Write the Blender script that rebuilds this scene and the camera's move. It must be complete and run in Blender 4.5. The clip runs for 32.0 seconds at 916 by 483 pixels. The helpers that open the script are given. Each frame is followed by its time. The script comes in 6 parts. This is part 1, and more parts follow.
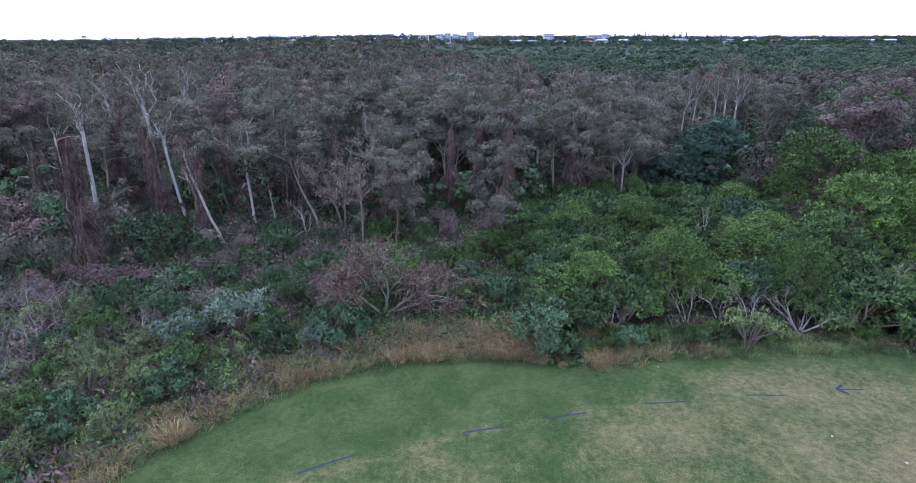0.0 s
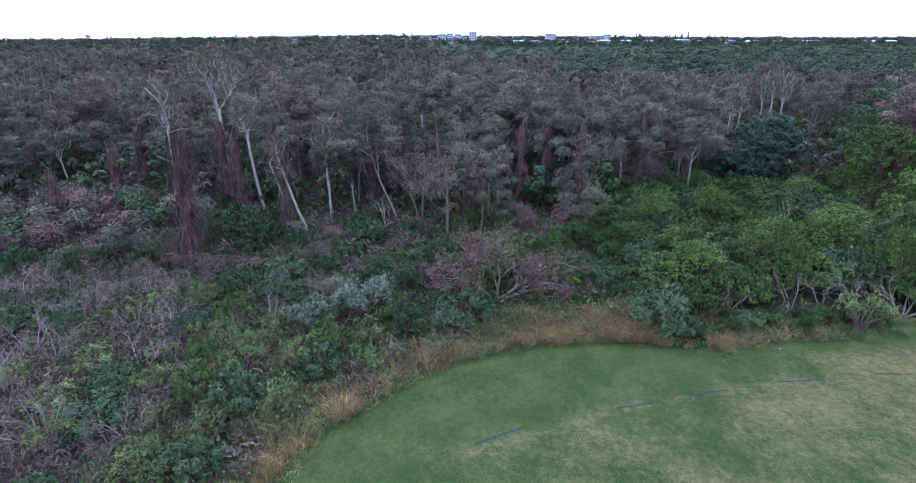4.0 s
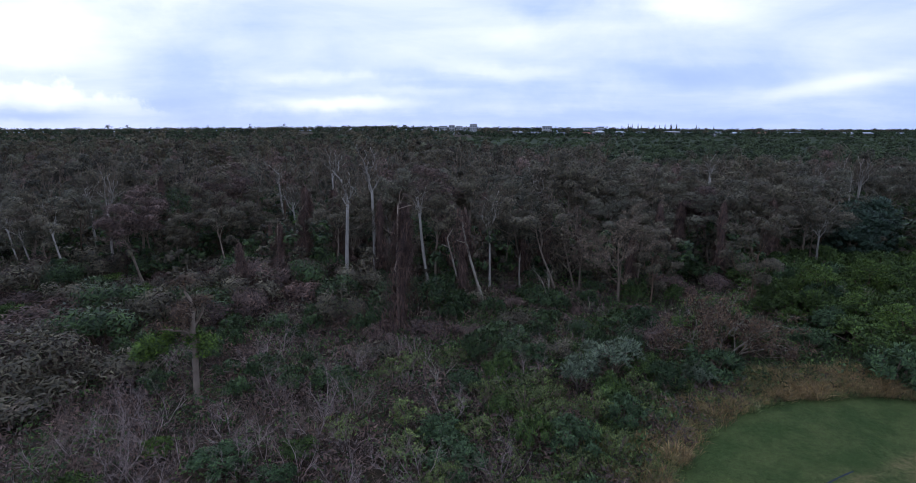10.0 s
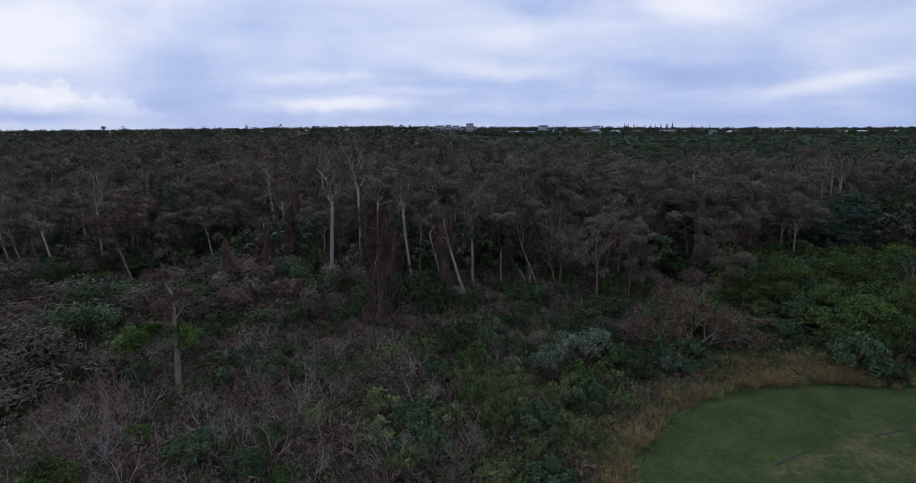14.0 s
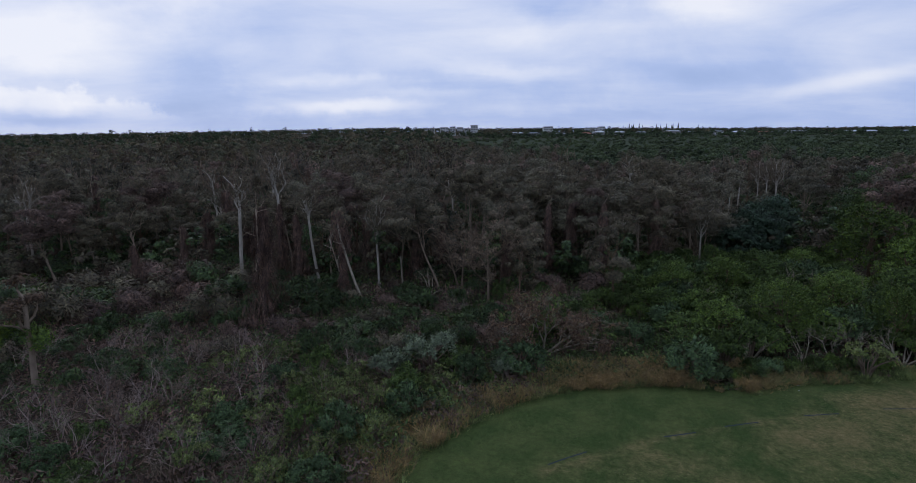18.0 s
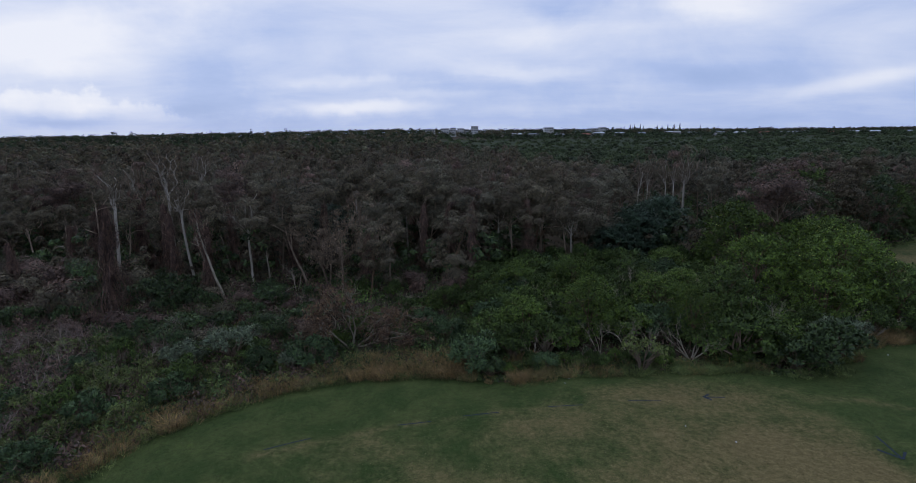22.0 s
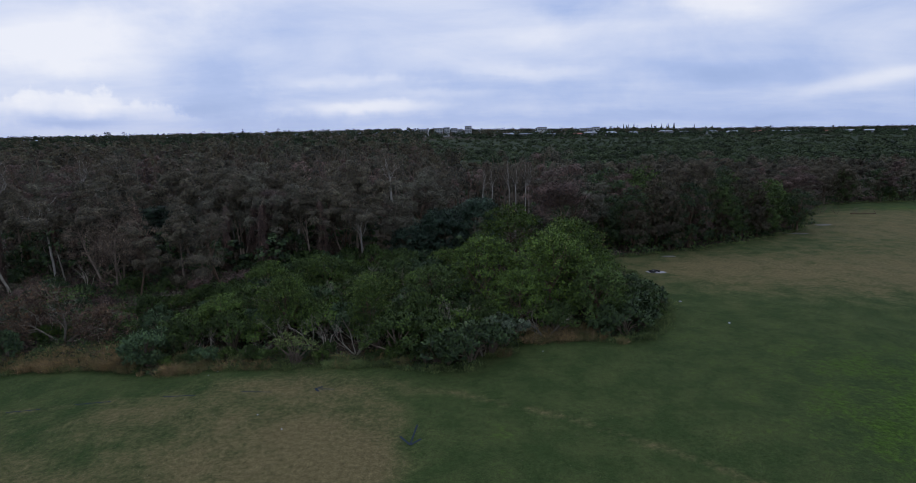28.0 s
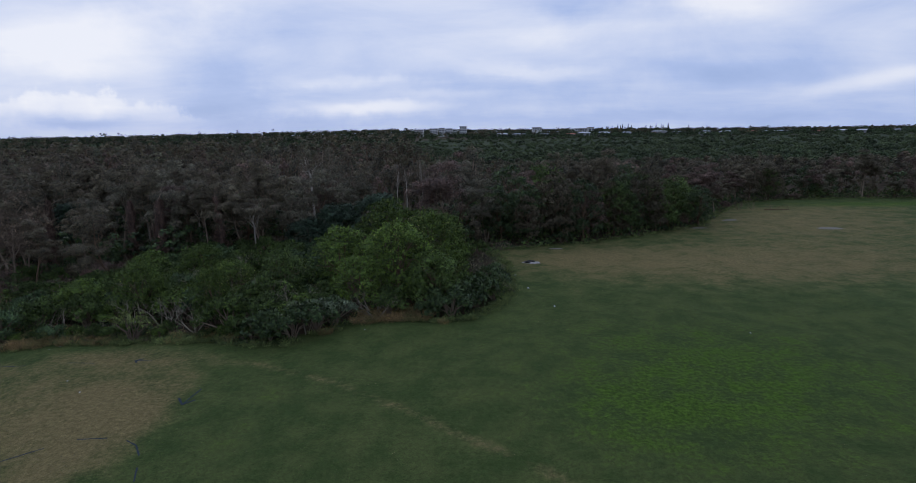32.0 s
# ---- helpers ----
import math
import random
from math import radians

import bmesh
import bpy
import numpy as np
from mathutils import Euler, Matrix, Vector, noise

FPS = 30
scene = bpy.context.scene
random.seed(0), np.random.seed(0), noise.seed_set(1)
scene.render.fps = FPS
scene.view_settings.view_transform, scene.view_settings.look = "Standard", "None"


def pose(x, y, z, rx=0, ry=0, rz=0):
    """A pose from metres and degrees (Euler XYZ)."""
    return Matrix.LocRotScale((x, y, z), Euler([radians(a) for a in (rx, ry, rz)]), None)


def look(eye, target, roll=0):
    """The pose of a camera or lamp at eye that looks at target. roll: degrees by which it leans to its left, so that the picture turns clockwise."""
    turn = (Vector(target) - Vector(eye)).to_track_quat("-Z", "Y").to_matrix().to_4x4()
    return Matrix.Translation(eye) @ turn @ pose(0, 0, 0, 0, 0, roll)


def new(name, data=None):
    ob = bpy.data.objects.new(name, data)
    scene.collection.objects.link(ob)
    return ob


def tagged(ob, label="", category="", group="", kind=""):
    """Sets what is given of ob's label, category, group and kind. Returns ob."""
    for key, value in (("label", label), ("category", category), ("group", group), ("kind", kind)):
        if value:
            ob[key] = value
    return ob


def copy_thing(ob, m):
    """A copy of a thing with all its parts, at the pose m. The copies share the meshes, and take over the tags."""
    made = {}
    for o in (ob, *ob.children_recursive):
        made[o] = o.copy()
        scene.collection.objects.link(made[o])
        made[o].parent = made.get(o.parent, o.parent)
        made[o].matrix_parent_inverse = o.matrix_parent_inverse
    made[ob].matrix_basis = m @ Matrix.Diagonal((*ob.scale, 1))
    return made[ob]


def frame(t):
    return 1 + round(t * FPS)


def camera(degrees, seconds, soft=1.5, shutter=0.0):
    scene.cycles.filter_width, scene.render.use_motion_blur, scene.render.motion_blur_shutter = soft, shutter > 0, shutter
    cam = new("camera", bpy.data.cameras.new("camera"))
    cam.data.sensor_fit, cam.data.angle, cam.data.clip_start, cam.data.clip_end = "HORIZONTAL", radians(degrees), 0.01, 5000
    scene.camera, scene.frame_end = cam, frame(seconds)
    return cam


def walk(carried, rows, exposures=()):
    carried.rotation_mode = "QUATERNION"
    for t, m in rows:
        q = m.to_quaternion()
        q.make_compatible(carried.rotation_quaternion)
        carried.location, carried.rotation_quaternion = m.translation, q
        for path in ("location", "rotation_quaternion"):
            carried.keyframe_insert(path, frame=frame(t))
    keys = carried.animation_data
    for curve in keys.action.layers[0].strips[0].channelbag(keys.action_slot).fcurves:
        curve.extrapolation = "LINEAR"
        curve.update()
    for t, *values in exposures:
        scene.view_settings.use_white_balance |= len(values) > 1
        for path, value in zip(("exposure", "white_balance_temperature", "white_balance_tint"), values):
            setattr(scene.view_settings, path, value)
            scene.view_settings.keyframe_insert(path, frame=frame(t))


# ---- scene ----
cam = camera(81.6, 32.0, soft=0.6)
METRES, EYE, TILT, LEAN, TURN = 105.0, 18.0, -20.9, 0.7, 0.0
ROWS = [
    (0.0, 0.0, 0.0, 0.0, -0.0, 0.0, 0.0),
    (0.5, -0.0059, -0.0006, -0.0004, -0.02, -0.01, -0.01),
    (1.0, -0.0136, -0.0016, -0.0008, 0.01, -0.02, -0.06),
    (1.5, -0.0229, -0.0029, -0.0017, -0.01, -0.01, -0.09),
    (2.0, -0.0332, -0.0045, -0.0028, -0.08, -0.01, -0.09),
    (2.5, -0.0439, -0.0063, -0.0042, -0.13, 0.01, -0.07),
    (3.0, -0.0545, -0.0083, -0.0054, -0.17, 0.01, -0.06),
    (3.5, -0.065, -0.01, -0.0065, -0.22, 0.02, -0.05),
    (5.5, -0.1171, -0.0187, -0.0116, -0.4, 0.06, -0.0),
    (6.0, -0.1309, -0.0214, -0.0109, -0.45, 4.47, 0.03),
    (6.5, -0.1452, -0.0241, -0.0137, -0.51, 9.14, -0.07),
    (7.0, -0.1596, -0.0269, -0.0143, -0.61, 9.1, -0.04),
    (7.5, -0.1742, -0.0294, -0.0158, -0.72, 9.12, -0.02),
    (8.0, -0.189, -0.0318, -0.017, -0.83, 9.1, -0.01),
    (8.5, -0.2037, -0.0343, -0.0183, -0.92, 9.11, 0.01),
    (9.0, -0.2189, -0.0372, -0.0193, -1.01, 9.09, 0.03),
    (9.5, -0.2342, -0.0398, -0.0208, -1.08, 9.11, 0.03),
    (10.0, -0.2494, -0.0423, -0.0222, -1.14, 9.09, 0.12),
    (10.5, -0.2603, -0.0447, -0.0238, -1.15, 9.12, 0.18),
    (11.0, -0.2636, -0.0461, -0.025, -1.16, 9.12, 0.19),
    (11.5, -0.2643, -0.047, -0.0259, -1.37, 9.12, 0.29),
    (12.0, -0.2634, -0.0477, -0.0263, -1.56, 9.11, 0.4),
    (12.5, -0.2598, -0.0486, -0.0268, -1.54, 9.11, 0.42),
    (13.0, -0.2532, -0.0498, -0.0271, -1.47, 9.09, 0.45),
    (13.5, -0.2444, -0.0512, -0.0276, -1.41, 9.07, 0.46),
    (14.0, -0.2336, -0.0525, -0.0278, -1.32, 9.06, 0.45),
    (14.5, -0.2216, -0.0539, -0.0269, -1.25, 9.04, 0.45),
    (16.5, -0.164, -0.06, -0.0266, -0.59, 9.31, 0.33),
    (17.0, -0.1487, -0.063, -0.0261, -0.42, 9.24, 0.32),
    (17.5, -0.1328, -0.066, -0.0262, -0.26, 9.21, 0.31),
    (18.0, -0.1161, -0.0691, -0.027, -0.13, 9.2, 0.31),
    (18.5, -0.0984, -0.0723, -0.0279, -0.01, 9.15, 0.33),
    (19.0, -0.0795, -0.0753, -0.0292, 0.15, 9.18, 0.32),
    (19.5, -0.0595, -0.0782, -0.0304, 0.27, 9.19, 0.26),
    (20.0, -0.0396, -0.0796, -0.0312, 0.48, 9.16, 0.2),
    (20.5, -0.0201, -0.08, -0.0318, 0.65, 9.18, 0.13),
    (21.0, 0.0007, -0.0795, -0.032, 0.76, 9.19, 0.14),
    (21.5, 0.022, -0.0799, -0.0314, 0.82, 9.16, 0.13),
    (22.0, 0.0431, -0.0807, -0.0327, 0.84, 9.32, 0.07),
    (22.5, 0.0649, -0.0822, -0.0328, 0.94, 9.26, 0.03),
    (23.0, 0.0861, -0.0845, -0.0332, 1.08, 9.22, 0.01),
    (23.5, 0.1057, -0.086, -0.0344, 1.04, 9.29, -0.07),
    (24.0, 0.1275, -0.0883, -0.0342, 1.16, 9.24, -0.11),
    (24.5, 0.1488, -0.0893, -0.034, 1.24, 9.23, -0.12),
    (25.0, 0.1705, -0.0887, -0.0331, 1.3, 9.24, -0.16),
    (25.5, 0.1934, -0.0894, -0.0328, 1.36, 9.26, -0.22),
    (27.5, 0.2838, -0.0951, -0.034, 1.59, 9.27, -0.12),
    (28.0, 0.3045, -0.0994, -0.0347, 1.67, 9.25, -0.14),
    (28.5, 0.3245, -0.1038, -0.0355, 1.72, 9.23, -0.16),
    (29.0, 0.3445, -0.1076, -0.0368, 1.78, 9.2, -0.19),
    (29.5, 0.3647, -0.1109, -0.0386, 1.87, 9.22, -0.16),
    (30.0, 0.3838, -0.1139, -0.0413, 1.94, 9.26, -0.17),
    (30.5, 0.4018, -0.1178, -0.0436, 1.97, 9.26, -0.18),
    (31.0, 0.4193, -0.1227, -0.0466, 1.99, 9.29, -0.22),
    (31.5, 0.4372, -0.1273, -0.0488, 2.0, 9.28, -0.19),
    (32.0, 0.4563, -0.1319, -0.0511, 2.02, 9.3, -0.2),
]
EXPOSURES = [(0.0, 1.17, 5620, 15), (5.5, 1.15, 5640, 14), (6.5, 0.83, 5700, 13), (8.0, 0.32, 5850, 13), (9.5, -0.13, 6050, 12), (11.0, -0.43, 6350, 11), (12.5, -0.62, 6550, 9), (32.0, -0.66, 6600, 8)]
walk(cam, [(t, pose(0, 0, EYE, TILT, LEAN, TURN) @ pose(METRES * x, METRES * y, METRES * z, 90 + pitch, roll, yaw)) for t, x, y, z, yaw, pitch, roll in ROWS], EXPOSURES)

# ---------------------------------------------------------------- sky, sun
world = bpy.data.worlds.new("sky")
scene.world = world
world.use_nodes = True


def nodes_of(tree):
    tree.nodes.clear()

    def add(kind, **kw):
        n = tree.nodes.new(kind)
        for key, value in kw.items():
            if key in n.inputs:
                n.inputs[key].default_value = value
        return n
    return add, tree.links.new


SUN_UP, SUN_TURN = 38.0, -28.0      # degrees above the horizon; clockwise from straight ahead


# cloud forms: place across and up, half widths, slant, and how much lighter (minus: darker)
CLOUDS = [(-0.66, 0.18, 0.26, 0.07, 0.0, 0.62), (-0.80, 0.035, 0.17, 0.014, 0.0, -0.38), (-0.47, 0.085, 0.10, 0.075, 0.0, -0.36), (-0.42, 0.012, 0.22, 0.016, 0.0, -0.25),
          (-0.37, 0.20, 0.11, 0.05, -0.1, -0.12), (-0.21, 0.046, 0.13, 0.011, 0.02, 0.45), (-0.24, 0.092, 0.09, 0.010, 0.0, 0.25), (0.10, 0.104, 0.12, 0.012, 0.0, 0.25),
          (-0.09, 0.069, 0.15, 0.008, 0.0, 0.15), (0.18, 0.216, 0.11, 0.02, 0.0, -0.25), (0.455, 0.216, 0.14, 0.03, 0.0, 0.45), (0.43, 0.10, 0.17, 0.022, 0.0, -0.25),
          (-0.07, 0.099, 0.10, 0.012, 0.0, -0.15), (0.72, 0.082, 0.17, 0.015, 0.16, 0.32), (0.22, 0.022, 0.45, 0.014, 0.0, -0.15), (0.19, 0.172, 0.16, 0.016, 0.05, 0.15)]


def build_sky():
    add, link = nodes_of(world.node_tree)
    out, bg = add("ShaderNodeOutputWorld"), add("ShaderNodeBackground", Strength=1.0)
    clear = add("ShaderNodeTexSky")
    clear.sky_type, clear.sun_disc = "NISHITA", False
    clear.sun_elevation, clear.sun_rotation = radians(SUN_UP), radians(SUN_TURN)
    dim = add("ShaderNodeMixRGB", Fac=1.0, Color2=(0.10, 0.10, 0.10, 1))
    dim.blend_type = "MULTIPLY"
    link(clear.outputs[0], dim.inputs[1])
    tc, sep = add("ShaderNodeTexCoord"), add("ShaderNodeSeparateXYZ")
    link(tc.outputs["Generated"], sep.inputs[0])

    def math_node(op, a, b=None, clamp=False):
        m = add("ShaderNodeMath")
        m.operation, m.use_clamp = op, clamp
        for i, v in enumerate((a, b)):
            if v is None:
                continue
            if isinstance(v, (int, float)):
                m.inputs[i].default_value = v
            else:
                link(v, m.inputs[i])
        return m.outputs[0]
    up = math_node("MAXIMUM", sep.outputs[2], 0.0)
    den = math_node("ADD", up, 0.2)
    px, py = math_node("DIVIDE", sep.outputs[0], den), math_node("DIVIDE", sep.outputs[1], den)
    com = add("ShaderNodeCombineXYZ")
    link(px, com.inputs[0]), link(py, com.inputs[1])
    com.inputs[2].default_value = 3.7

    def layer(scale, detail, rough, shift, lo, hi, squash=(1, 1, 1)):
        mp = add("ShaderNodeMapping")
        mp.inputs["Location"].default_value = shift
        mp.inputs["Scale"].default_value = squash
        link(com.outputs[0], mp.inputs[0])
        n = add("ShaderNodeTexNoise", Scale=scale, Detail=detail, Roughness=rough, Distortion=0.25)
        link(mp.outputs[0], n.inputs["Vector"])
        r = add("ShaderNodeMapRange")
        r.interpolation_type = "SMOOTHSTEP"
        r.inputs[1].default_value, r.inputs[2].default_value = lo, hi
        link(n.outputs[0], r.inputs[0])
        return r.outputs[0]
    broad = layer(0.42, 3, 0.5, (1.3, 0.4, 0), 0.34, 0.64, (0.8, 1.0, 1))
    fine = layer(1.1, 7, 0.55, (4.2, 1.9, 0), 0.36, 0.68, (0.6, 1.2, 1))
    both = math_node("ADD", math_node("MULTIPLY", broad, 0.24), math_node("MULTIPLY", fine, 0.14))
    # the banks, gaps and streaks that stand over the woods, on the plane x / y, z / y ahead
    ahead = math_node("MAXIMUM", sep.outputs[1], 0.08)
    front = math_node("GREATER_THAN", sep.outputs[1], 0.08)
    wave = add("ShaderNodeTexNoise", Scale=5.5, Detail=6.0, Roughness=0.6)
    link(tc.outputs["Generated"], wave.inputs["Vector"])
    shake = math_node("SUBTRACT", wave.outputs[0], 0.5)
    u = math_node("ADD", math_node("DIVIDE", sep.outputs[0], ahead), math_node("MULTIPLY", shake, 0.22))
    v = math_node("ADD", math_node("DIVIDE", sep.outputs[2], ahead), math_node("MULTIPLY", shake, 0.06))
    total = None
    for cu, cv, ru, rv, slant, amount in CLOUDS:
        du = math_node("SUBTRACT", u, cu)
        dv = math_node("DIVIDE", math_node("SUBTRACT", math_node("SUBTRACT", v, cv), math_node("MULTIPLY", du, slant)), rv)
        du = math_node("DIVIDE", du, ru)
        far = math_node("ADD", math_node("MULTIPLY", du, du), math_node("MULTIPLY", dv, dv))
        g = math_node("MULTIPLY", math_node("DIVIDE", 1.0, math_node("ADD", 1.0, math_node("MULTIPLY", far, math_node("ADD", far, 0.4)))), amount)
        total = g if total is None else math_node("ADD", total, g)
    puff = add("ShaderNodeTexNoise", Scale=3.6, Detail=9.0, Roughness=0.6, Distortion=0.6)
    stretch = add("ShaderNodeMapping")
    stretch.inputs["Scale"].default_value = (1.0, 1.0, 2.4)
    link(tc.outputs["Generated"], stretch.inputs[0]), link(stretch.outputs[0], puff.inputs["Vector"])
    both = math_node("ADD", both, math_node("MULTIPLY", math_node("SUBTRACT", puff.outputs[0], 0.5), 0.75))
    # a heap cloud low on the left, with a lumpy top and a flat base
    flat = add("ShaderNodeCombineXYZ")
    u0, v0 = math_node("DIVIDE", sep.outputs[0], ahead), math_node("DIVIDE", sep.outputs[2], ahead)
    link(u0, flat.inputs[0]), link(v0, flat.inputs[1])
    lumps = add("ShaderNodeTexNoise", Scale=15.0, Detail=7.0, Roughness=0.6)
    link(flat.outputs[0], lumps.inputs["Vector"])
    off = math_node("ADD", u0, 0.80)
    crest = math_node("SUBTRACT", math_node("ADD", 0.098, math_node("MULTIPLY", math_node("SUBTRACT", lumps.outputs[0], 0.5), 0.10)), math_node("MULTIPLY", math_node("MULTIPLY", off, off), 0.7))
    under, base = add("ShaderNodeMapRange"), add("ShaderNodeMapRange")
    for r, lo, hi, src in ((under, -0.002, 0.014, math_node("SUBTRACT", crest, v0)), (base, 0.026, 0.046, v0)):
        r.interpolation_type = "SMOOTHSTEP"
        r.inputs[1].default_value, r.inputs[2].default_value = lo, hi
        link(src, r.inputs[0])
    heap = math_node("MULTIPLY", math_node("MULTIPLY", under.outputs[0], base.outputs[0]), math_node("MULTIPLY", front, math_node("MULTIPLY", lumps.outputs[0], 0.5)))
    both = math_node("ADD", both, heap)
    # thin streaks that lie level over the woods
    drawn = add("ShaderNodeMapping")
    drawn.inputs["Scale"].default_value = (1.6, 13.0, 1.0)
    drawn.inputs["Rotation"].default_value = (0, 0, radians(-3))
    streak = add("ShaderNodeTexNoise", Scale=1.0, Detail=8.0, Roughness=0.58, Distortion=0.5)
    link(flat.outputs[0], drawn.inputs[0]), link(drawn.outputs[0], streak.inputs["Vector"])
    both = math_node("ADD", both, math_node("MULTIPLY", math_node("MULTIPLY", math_node("SUBTRACT", streak.outputs[0], 0.5), 0.55), front))
    both = math_node("ADD", math_node("ADD", both, 0.25), math_node("MULTIPLY", math_node("MULTIPLY", total, 1.15), front), True)
    ramp = add("ShaderNodeValToRGB")
    ramp.color_ramp.elements[0].position, ramp.color_ramp.elements[0].color = 0.0, (0.49, 0.67, 1.17, 1)
    ramp.color_ramp.elements[1].position, ramp.color_ramp.elements[1].color = 1.0, (1.34, 1.38, 1.58, 1)
    for where, colour in ((0.3, (0.66, 0.83, 1.34, 1)), (0.6, (0.94, 1.06, 1.45, 1))):
        mid = ramp.color_ramp.elements.new(where)
        mid.color = colour
    link(both, ramp.inputs[0])
    mix = add("ShaderNodeMixRGB", Fac=0.93)
    link(dim.outputs[0], mix.inputs[1]), link(ramp.outputs[0], mix.inputs[2])
    # as under any overcast, the sky overhead is brighter than at the horizon
    lift = math_node("ADD", 1.0, math_node("MULTIPLY", math_node("MAXIMUM", math_node("SUBTRACT", sep.outputs[2], 0.25), 0.0), 0.8))
    link(mix.outputs[0], bg.inputs[0]), link(lift, bg.inputs[1])
    link(bg.outputs[0], out.inputs[0])


build_sky()
sun = new("sun", bpy.data.lights.new("sun", "SUN"))
sun.data.energy, sun.data.angle, sun.data.color = 0.5, radians(25), (1.0, 0.96, 0.9)
sun.matrix_world = look((0, 0, 0), (-math.sin(radians(SUN_TURN)) * math.cos(radians(SUN_UP)),
                                    -math.cos(radians(SUN_TURN)) * math.cos(radians(SUN_UP)), -math.sin(radians(SUN_UP))))
sun.location = (0, 0, 120)


# ---------------------------------------------------------------- materials
def material(name):
    m = bpy.data.materials.new(name)
    m.use_nodes = True
    return m, *nodes_of(m.node_tree)


def mixed(add, link, fac, a, b, blend="MIX"):
    n = add("ShaderNodeMixRGB")
    n.blend_type = blend
    for i, v in enumerate((fac, a, b)):
        if isinstance(v, (int, float)):
            n.inputs[i].default_value = v
        elif isinstance(v, tuple):
            n.inputs[i].default_value = (*v, 1)
        else:
            link(v, n.inputs[i])
    return n.outputs[0]


def leaf_material(name, a, b, dry=None, through_it=0.15, rough=0.7, vary=0.24, clump=1.1):
    """Leaves: every leaf between a and b, a few of the dry colour, and every plant a little lighter or darker."""
    m, add, link = material(name)
    geo, info = add("ShaderNodeNewGeometry"), add("ShaderNodeObjectInfo")
    col = mixed(add, link, geo.outputs["Random Per Island"], a, b)
    if dry:
        tc = add("ShaderNodeTexCoord")
        n = add("ShaderNodeTexNoise", Scale=1.3, Detail=3.0)
        link(tc.outputs["Object"], n.inputs["Vector"])
        r = add("ShaderNodeMapRange")
        r.inputs[1].default_value, r.inputs[2].default_value = 0.52, 0.7
        link(n.outputs[0], r.inputs[0])
        col = mixed(add, link, r.outputs[0], col, dry)
    place = add("ShaderNodeTexCoord")
    lumps = add("ShaderNodeTexNoise", Scale=clump, Detail=2.0)
    link(place.outputs["Object"], lumps.inputs["Vector"])
    spread_of = add("ShaderNodeMapRange")
    for i, v in ((1, 0.33), (2, 0.67), (3, 0.62), (4, 1.42)):
        spread_of.inputs[i].default_value = v
    link(lumps.outputs[0], spread_of.inputs[0])
    by_clump = add("ShaderNodeHueSaturation")
    tree = add("ShaderNodeAttribute")
    tree.attribute_name = "tint"
    both = add("ShaderNodeMath")
    both.operation = "ADD"
    link(spread_of.outputs[0], both.inputs[0]), link(tree.outputs["Fac"], both.inputs[1])
    link(both.outputs[0], by_clump.inputs["Value"]), link(col, by_clump.inputs["Color"])
    col = by_clump.outputs[0]
    hsv, each = add("ShaderNodeHueSaturation"), add("ShaderNodeHueSaturation")
    r = add("ShaderNodeMapRange")
    r.inputs[3].default_value, r.inputs[4].default_value = 0.88 - vary, 0.88 + vary
    link(geo.outputs["Random Per Island"], r.inputs[0]), link(r.outputs[0], each.inputs["Value"]), link(col, each.inputs["Color"])
    col = each.outputs[0]
    for src, dst, lo, hi in ((info.outputs["Random"], "Value", 0.74, 1.26), (geo.outputs["Random Per Island"], "Saturation", 0.8, 1.1)):
        r = add("ShaderNodeMapRange")
        r.inputs[3].default_value, r.inputs[4].default_value = lo, hi
        link(src, r.inputs[0]), link(r.outputs[0], hsv.inputs[dst])
    link(col, hsv.inputs["Color"])
    p, tr, mx, out = add("ShaderNodeBsdfPrincipled", Roughness=rough), add("ShaderNodeBsdfTranslucent"), add("ShaderNodeMixShader", Fac=through_it), add("ShaderNodeOutputMaterial")
    p.inputs["Specular IOR Level"].default_value = 0.1
    link(hsv.outputs[0], p.inputs["Base Color"]), link(hsv.outputs[0], tr.inputs["Color"])
    link(p.outputs[0], mx.inputs[1]), link(tr.outputs[0], mx.inputs[2]), link(mx.outputs[0], out.inputs[0])
    return m


